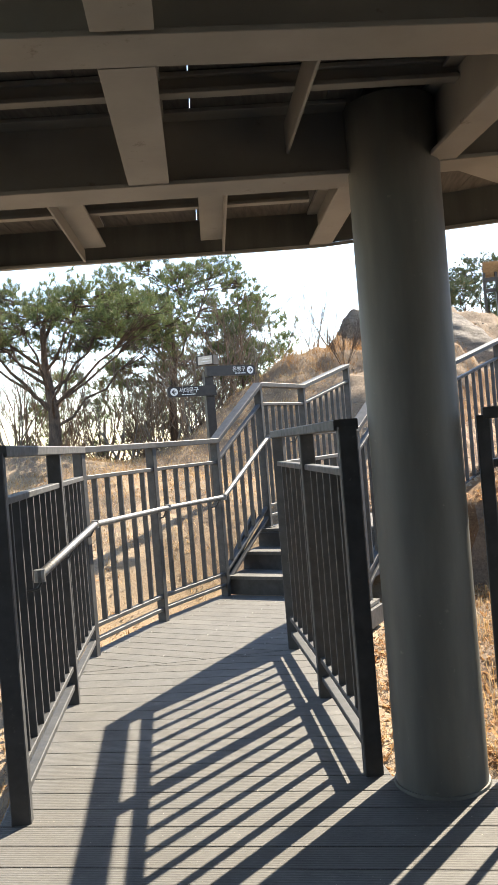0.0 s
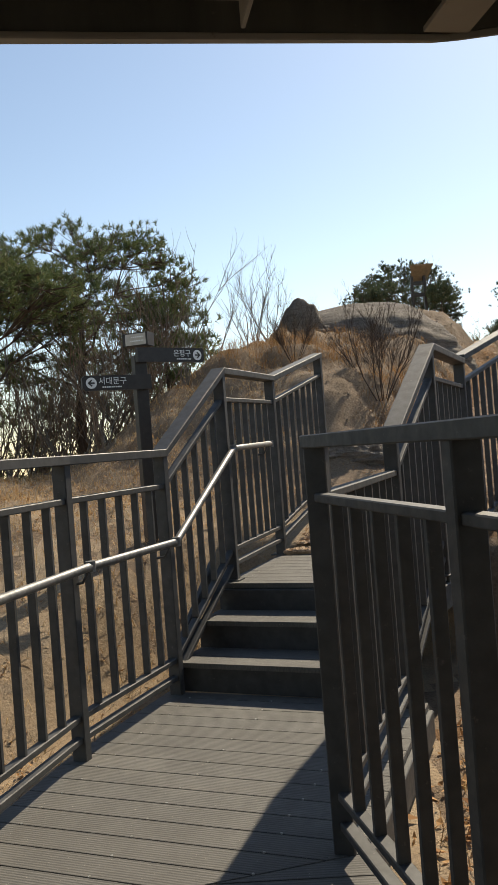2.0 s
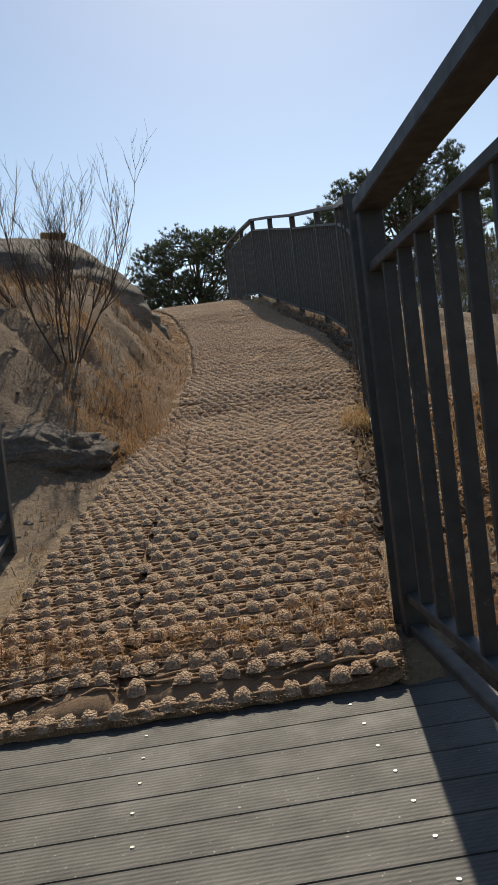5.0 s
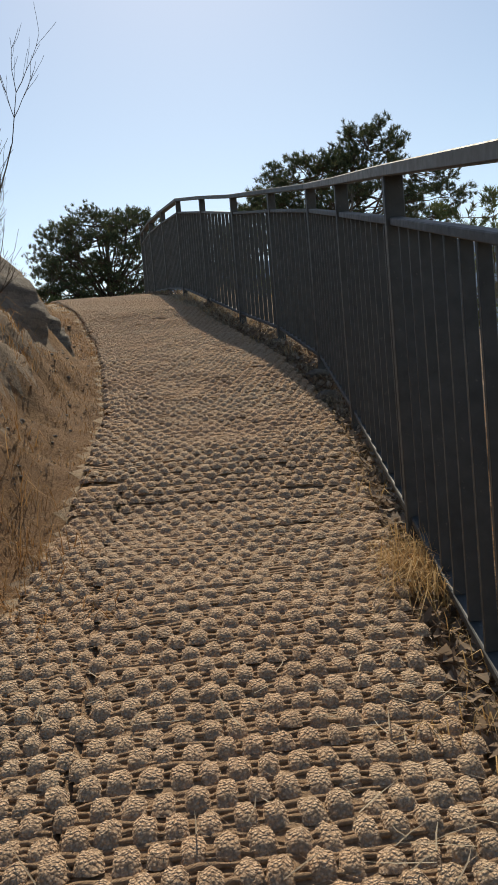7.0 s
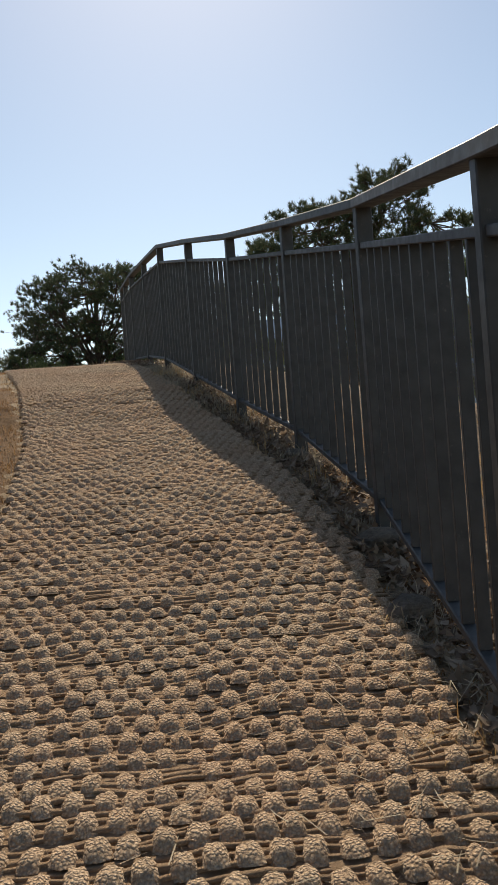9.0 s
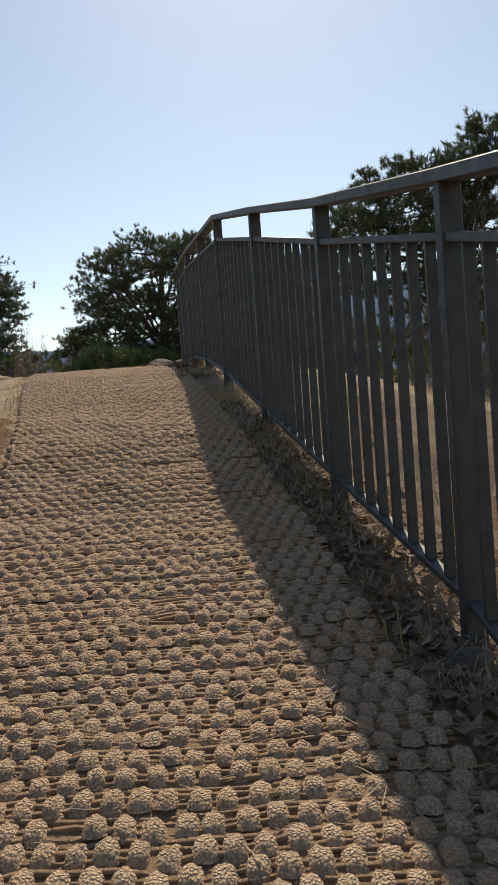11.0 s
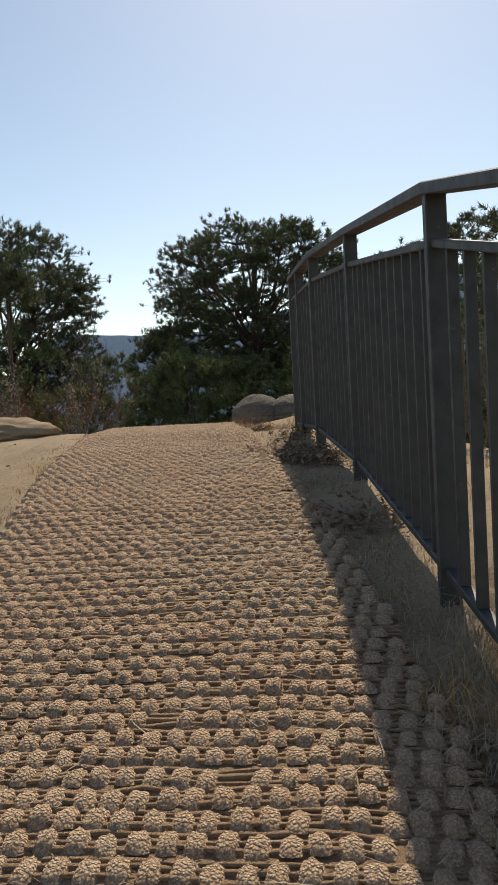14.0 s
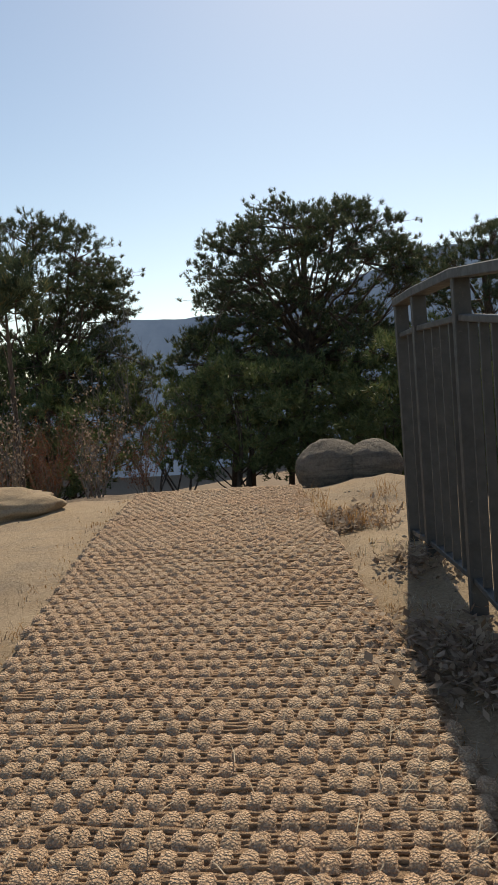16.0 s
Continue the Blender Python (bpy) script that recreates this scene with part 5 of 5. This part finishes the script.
def scatter(soup, x, y, rng, height, width, flop, lift=-0.005):
    """Single bent blades at many places."""
    n = len(x)
    z = ground_z(x, y) + lift
    a = rng.uniform(0, 6.283, n)
    h = height * rng.uniform(0.4, 1.2, n)
    k = rng.uniform(0.2, flop, n)
    o = np.stack([np.cos(a), np.sin(a), 0 * a], 1)
    side = np.stack([-o[:, 1], o[:, 0], 0 * a], 1) * width
    b = np.stack([x, y, z], 1)
    up = np.array((0.0, 0.0, 1.0))
    m = b + o * (h * k * 0.4)[:, None] + up * (h * 0.55)[:, None]
    t = b + o * (h * k)[:, None] + up * (h * np.clip(1 - 0.5 * k, 0.05, 1))[:, None]
    vs = np.stack([b - side, b + side, m + side * 0.8, m - side * 0.8, t], 1).reshape(-1, 3).tolist()
    soup.add(vs, [f for i in range(n) for f in ((5 * i, 5 * i + 1, 5 * i + 2, 5 * i + 3), (5 * i + 3, 5 * i + 2, 5 * i + 4))])


def strew(soup, x, y, rng, lo, hi, lift=0.03):
    """Curled dead leaves at many places."""
    n = len(x)
    c = np.stack([x, y, ground_z(x, y) + rng.uniform(0.002, lift, n)], 1)
    a = rng.normal(size=(n, 3)) * (1, 1, 0.45)
    a *= (rng.uniform(lo, hi, n) / np.linalg.norm(a, axis=1))[:, None]
    b = np.cross(a, np.stack([rng.uniform(-0.5, 0.5, n), rng.uniform(-0.5, 0.5, n), np.ones(n)], 1)) * rng.uniform(0.3, 0.6, (n, 1))
    up = np.array((0.0, 0.0, 1.0)) * (np.linalg.norm(a, axis=1) * rng.uniform(0.1, 0.5, n))[:, None]
    vs = np.stack([c - a + up, c + b, c + a + up, c - b], 1).reshape(-1, 3).tolist()
    soup.add(vs, [f for i in range(n) for f in ((4 * i, 4 * i + 1, 4 * i + 3), (4 * i + 1, 4 * i + 2, 4 * i + 3))])


ng = np.random.default_rng(15)
fallen = Soup()
# hollow beside the deck and steps
hx, hy = ng.uniform(0.7, 5.2, 26000), ng.uniform(1.2, 9.0, 26000)
ok = hx > np.interp(hy, (1.2, 3.23, 4.7, 6.5, 9.0), (1.05, 0.66, 1.25, 2.2, 3.75)) + 0.08
hx, hy = hx[ok], hy[ok]
k = len(hx) // 5
for _ in range(3):
    strew(fallen, hx[:k] + ng.normal(0, 0.07, k), hy[:k] + ng.normal(0, 0.07, k), ng, 0.016, 0.042)
scatter(tawny, hx[k:2 * k], hy[k:2 * k], ng, 0.09, 0.0022, 2.2)
scatter(gold, hx[2 * k:3 * k], hy[2 * k:3 * k], ng, 0.12, 0.0024, 2.0)
scatter(brown, hx[3 * k:], hy[3 * k:], ng, 0.06, 0.0024, 2.4)
# slope beyond the other railing
hx, hy = ng.uniform(-4.8, 1.1, 42000), ng.uniform(1.0, 11.5, 42000)
ok = (hx < np.interp(hy, (0.9, 3.35, 5.2, 5.98, 7.06, 8.27, 11.5), (-0.5, -0.95, -0.28, 0.1, 0.5, 1.0, 1.6)) - 0.08) & (fbm(hx * 0.9, hy * 0.9, 3, 71) > -0.12)
hx, hy = hx[ok], hy[ok]
k = len(hx) // 6
strew(fallen, hx[:k], hy[:k], ng, 0.010, 0.028)
scatter(tawny, hx[k:2 * k], hy[k:2 * k], ng, 0.07, 0.0022, 2.2)
scatter(gold, hx[2 * k:4 * k], hy[2 * k:4 * k], ng, 0.09, 0.0022, 2.2)
scatter(brown, hx[4 * k:], hy[4 * k:], ng, 0.06, 0.0024, 2.4)
# rusty roots and needles along the bank
bu = ng.uniform(8.6, 18.0, 16000)
bv = np.interp(bu, MAT_U, MAT_L) - np.abs(ng.normal(0.05, 0.33, 16000))
bx, by = xy(bu, bv)
ok = fbm(bx * 1.6, by * 1.6, 3, 19) > -0.06
ok[5000:] = False
scatter(tawny, bx[ok], by[ok], ng, 0.034, 0.0017, 2.8)
# frayed foot of the mats by the deck
bu, bv = ng.uniform(6.7, 7.7, 3000), ng.uniform(-2.95, -1.6, 3000)
bx, by = xy(bu, bv)
ok = (np.abs(bv + 2.3) > 0.62 - 0.3 * (bu < 6.95)) | (bu < 6.85)
scatter(tawny, bx[ok], by[ok], ng, 0.05, 0.0016, 2.8, 0.045)
stuff("fallen_leaves", "rust brown fallen leaves in the hollows beside the deck", fallen, "fallen_leaf", "leaves")
stuff("dry_grass", "golden dry grass in clumps along the path and rocks", gold, "dry_grass")
stuff("dry_grass", "tawny orange matted grass among rocks and bank", tawny, "tawny_grass")
stuff("dry_grass", "brown matted grass on the sandy bank", brown, "dead_leaf")
stuff("dry_grass", "grey withered grass along the railing's foot", grey, "grey_straw")

CLOD = bmesh.new()
bmesh.ops.create_icosphere(CLOD, subdivisions=1, radius=1)
CLOD_V, CLOD_F = [v.co.copy() for v in CLOD.verts], [tuple(v.index for v in f.verts) for f in CLOD.faces]
CLOD.free()
clods = Soup()
for k in range(1500):
    u = rg.uniform(7.6, 17.5)
    v = mat_edges(u)[0] - 0.12 - abs(rg.gauss(0.3, 0.8))
    if k > 1000:
        u, v = rg.uniform(19.5, 26.5), 0
        v = mat_edges(u)[rg.randint(0, 1)]
        v += rg.uniform(0.1, 1.1) if v > mat_edges(u)[0] else -rg.uniform(0.1, 2.0)
    x, y = xy(u, v)
    r = 0.006 + 0.02 * rg.random() ** 4 if k <= 1000 else 0.006 + 0.016 * rg.random() ** 3
    p = Vector((x, y, gz(x, y) - 0.3 * r))
    m = Matrix.Rotation(rg.uniform(0, 6.28), 3, "Z") @ Matrix.Diagonal((r * rg.uniform(0.8, 1.5), r, r * rg.uniform(0.4, 0.8)))
    clods.add([p + m @ (q * rg.uniform(0.75, 1.2)) for q in CLOD_V], CLOD_F)
stuff("clods", "crumbled clods and small stones on the bare soil", clods, "rock", "stones")

straw, leaf = Soup(), Soup()
for k in range(1500):
    u = rg.uniform(6.8, 26.5)
    l, r = mat_edges(u)
    v = rg.uniform(l - 0.1, r + 0.25) if rg.random() < 0.5 else r - abs(rg.gauss(0, 0.25))
    p = on_mat(u, v, 0.062)
    a = rg.uniform(0, 3.14)
    L = rg.uniform(0.03, 0.17)
    d = Vector((math.cos(a), math.sin(a), rg.uniform(-0.06, 0.10)))
    q = Vector((-d.y, d.x, 0)) * 0.0016
    m = p + d * L * 0.5 + q * rg.uniform(-4, 4)
    straw.add([p - q, p + q, m + q, m - q, p + d * L], [(0, 1, 2, 3), (3, 2, 4)])
for k in range(10500):
    u = rg.uniform(7.5, 26.0)
    r = mat_edges(u)[1]
    v = r + abs(rg.gauss(0.10, 0.22))
    x, y = xy(u, v)
    if u > 18.6 and float(fbm(u * 1.1, v * 1.1, 2, 31)) < 0.10:
        continue
    p = Vector((x, y, gz(x, y) + rg.uniform(0.0, 0.05)))
    a = Vector((rg.uniform(-1, 1), rg.uniform(-1, 1), rg.uniform(-0.5, 0.5))).normalized() * rg.uniform(0.014, 0.046)
    b = a.cross(Vector((rg.uniform(-0.4, 0.4), rg.uniform(-0.4, 0.4), 1))).normalized() * a.length * rg.uniform(0.3, 0.6)
    up = Vector((0, 0, a.length * rg.uniform(0.1, 0.5)))
    leaf.add([p - a + up, p + b, p + a + up, p - b], [(0, 1, 3), (1, 2, 3)])
for hx, hy, hr, n in ((9.02, 20.5, 0.17, 800), (8.95, 20.2, 0.15, 500), (9.5, 21.5, 0.12, 300), (8.3, 18.7, 0.14, 300)):
    for k in range(n):
        x, y = hx + rg.gauss(0, hr), hy + rg.gauss(0, hr * 1.2)
        p = Vector((x, y, gz(x, y) + rg.uniform(0.0, 0.09)))
        a = Vector((rg.uniform(-1, 1), rg.uniform(-1, 1), rg.uniform(-0.6, 0.6))).normalized() * rg.uniform(0.012, 0.032)
        b = a.cross(Vector((rg.uniform(-0.4, 0.4), rg.uniform(-0.4, 0.4), 1))).normalized() * a.length * rg.uniform(0.35, 0.65)
        leaf.add([p - a, p + b, p + a, p - b], [(0, 1, 3), (1, 2, 3)])
stuff("straw", "loose pale straw scattered over the coir mats", straw, "grey_straw", "straw")
stuff("leaf_litter", "dead brown leaves heaped beside the path", leaf, "dead_leaf", "leaves")


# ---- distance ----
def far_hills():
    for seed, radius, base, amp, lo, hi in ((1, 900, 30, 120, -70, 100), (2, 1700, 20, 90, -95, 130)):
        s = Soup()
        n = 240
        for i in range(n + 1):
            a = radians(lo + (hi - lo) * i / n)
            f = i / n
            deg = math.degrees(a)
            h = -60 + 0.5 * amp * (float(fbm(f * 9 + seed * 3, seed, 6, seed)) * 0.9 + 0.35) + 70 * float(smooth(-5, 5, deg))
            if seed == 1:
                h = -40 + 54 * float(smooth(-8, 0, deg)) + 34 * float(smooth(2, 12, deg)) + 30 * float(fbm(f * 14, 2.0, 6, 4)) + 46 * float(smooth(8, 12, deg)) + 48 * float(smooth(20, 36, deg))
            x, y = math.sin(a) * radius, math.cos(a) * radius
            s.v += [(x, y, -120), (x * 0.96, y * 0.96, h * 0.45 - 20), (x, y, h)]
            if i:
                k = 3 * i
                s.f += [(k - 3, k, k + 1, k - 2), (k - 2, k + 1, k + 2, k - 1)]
        tagged(part("backdrop", s, MAT["far"], smooth=True), "distant wooded hills with haze put in as blue colour", "hills", kind="structure")


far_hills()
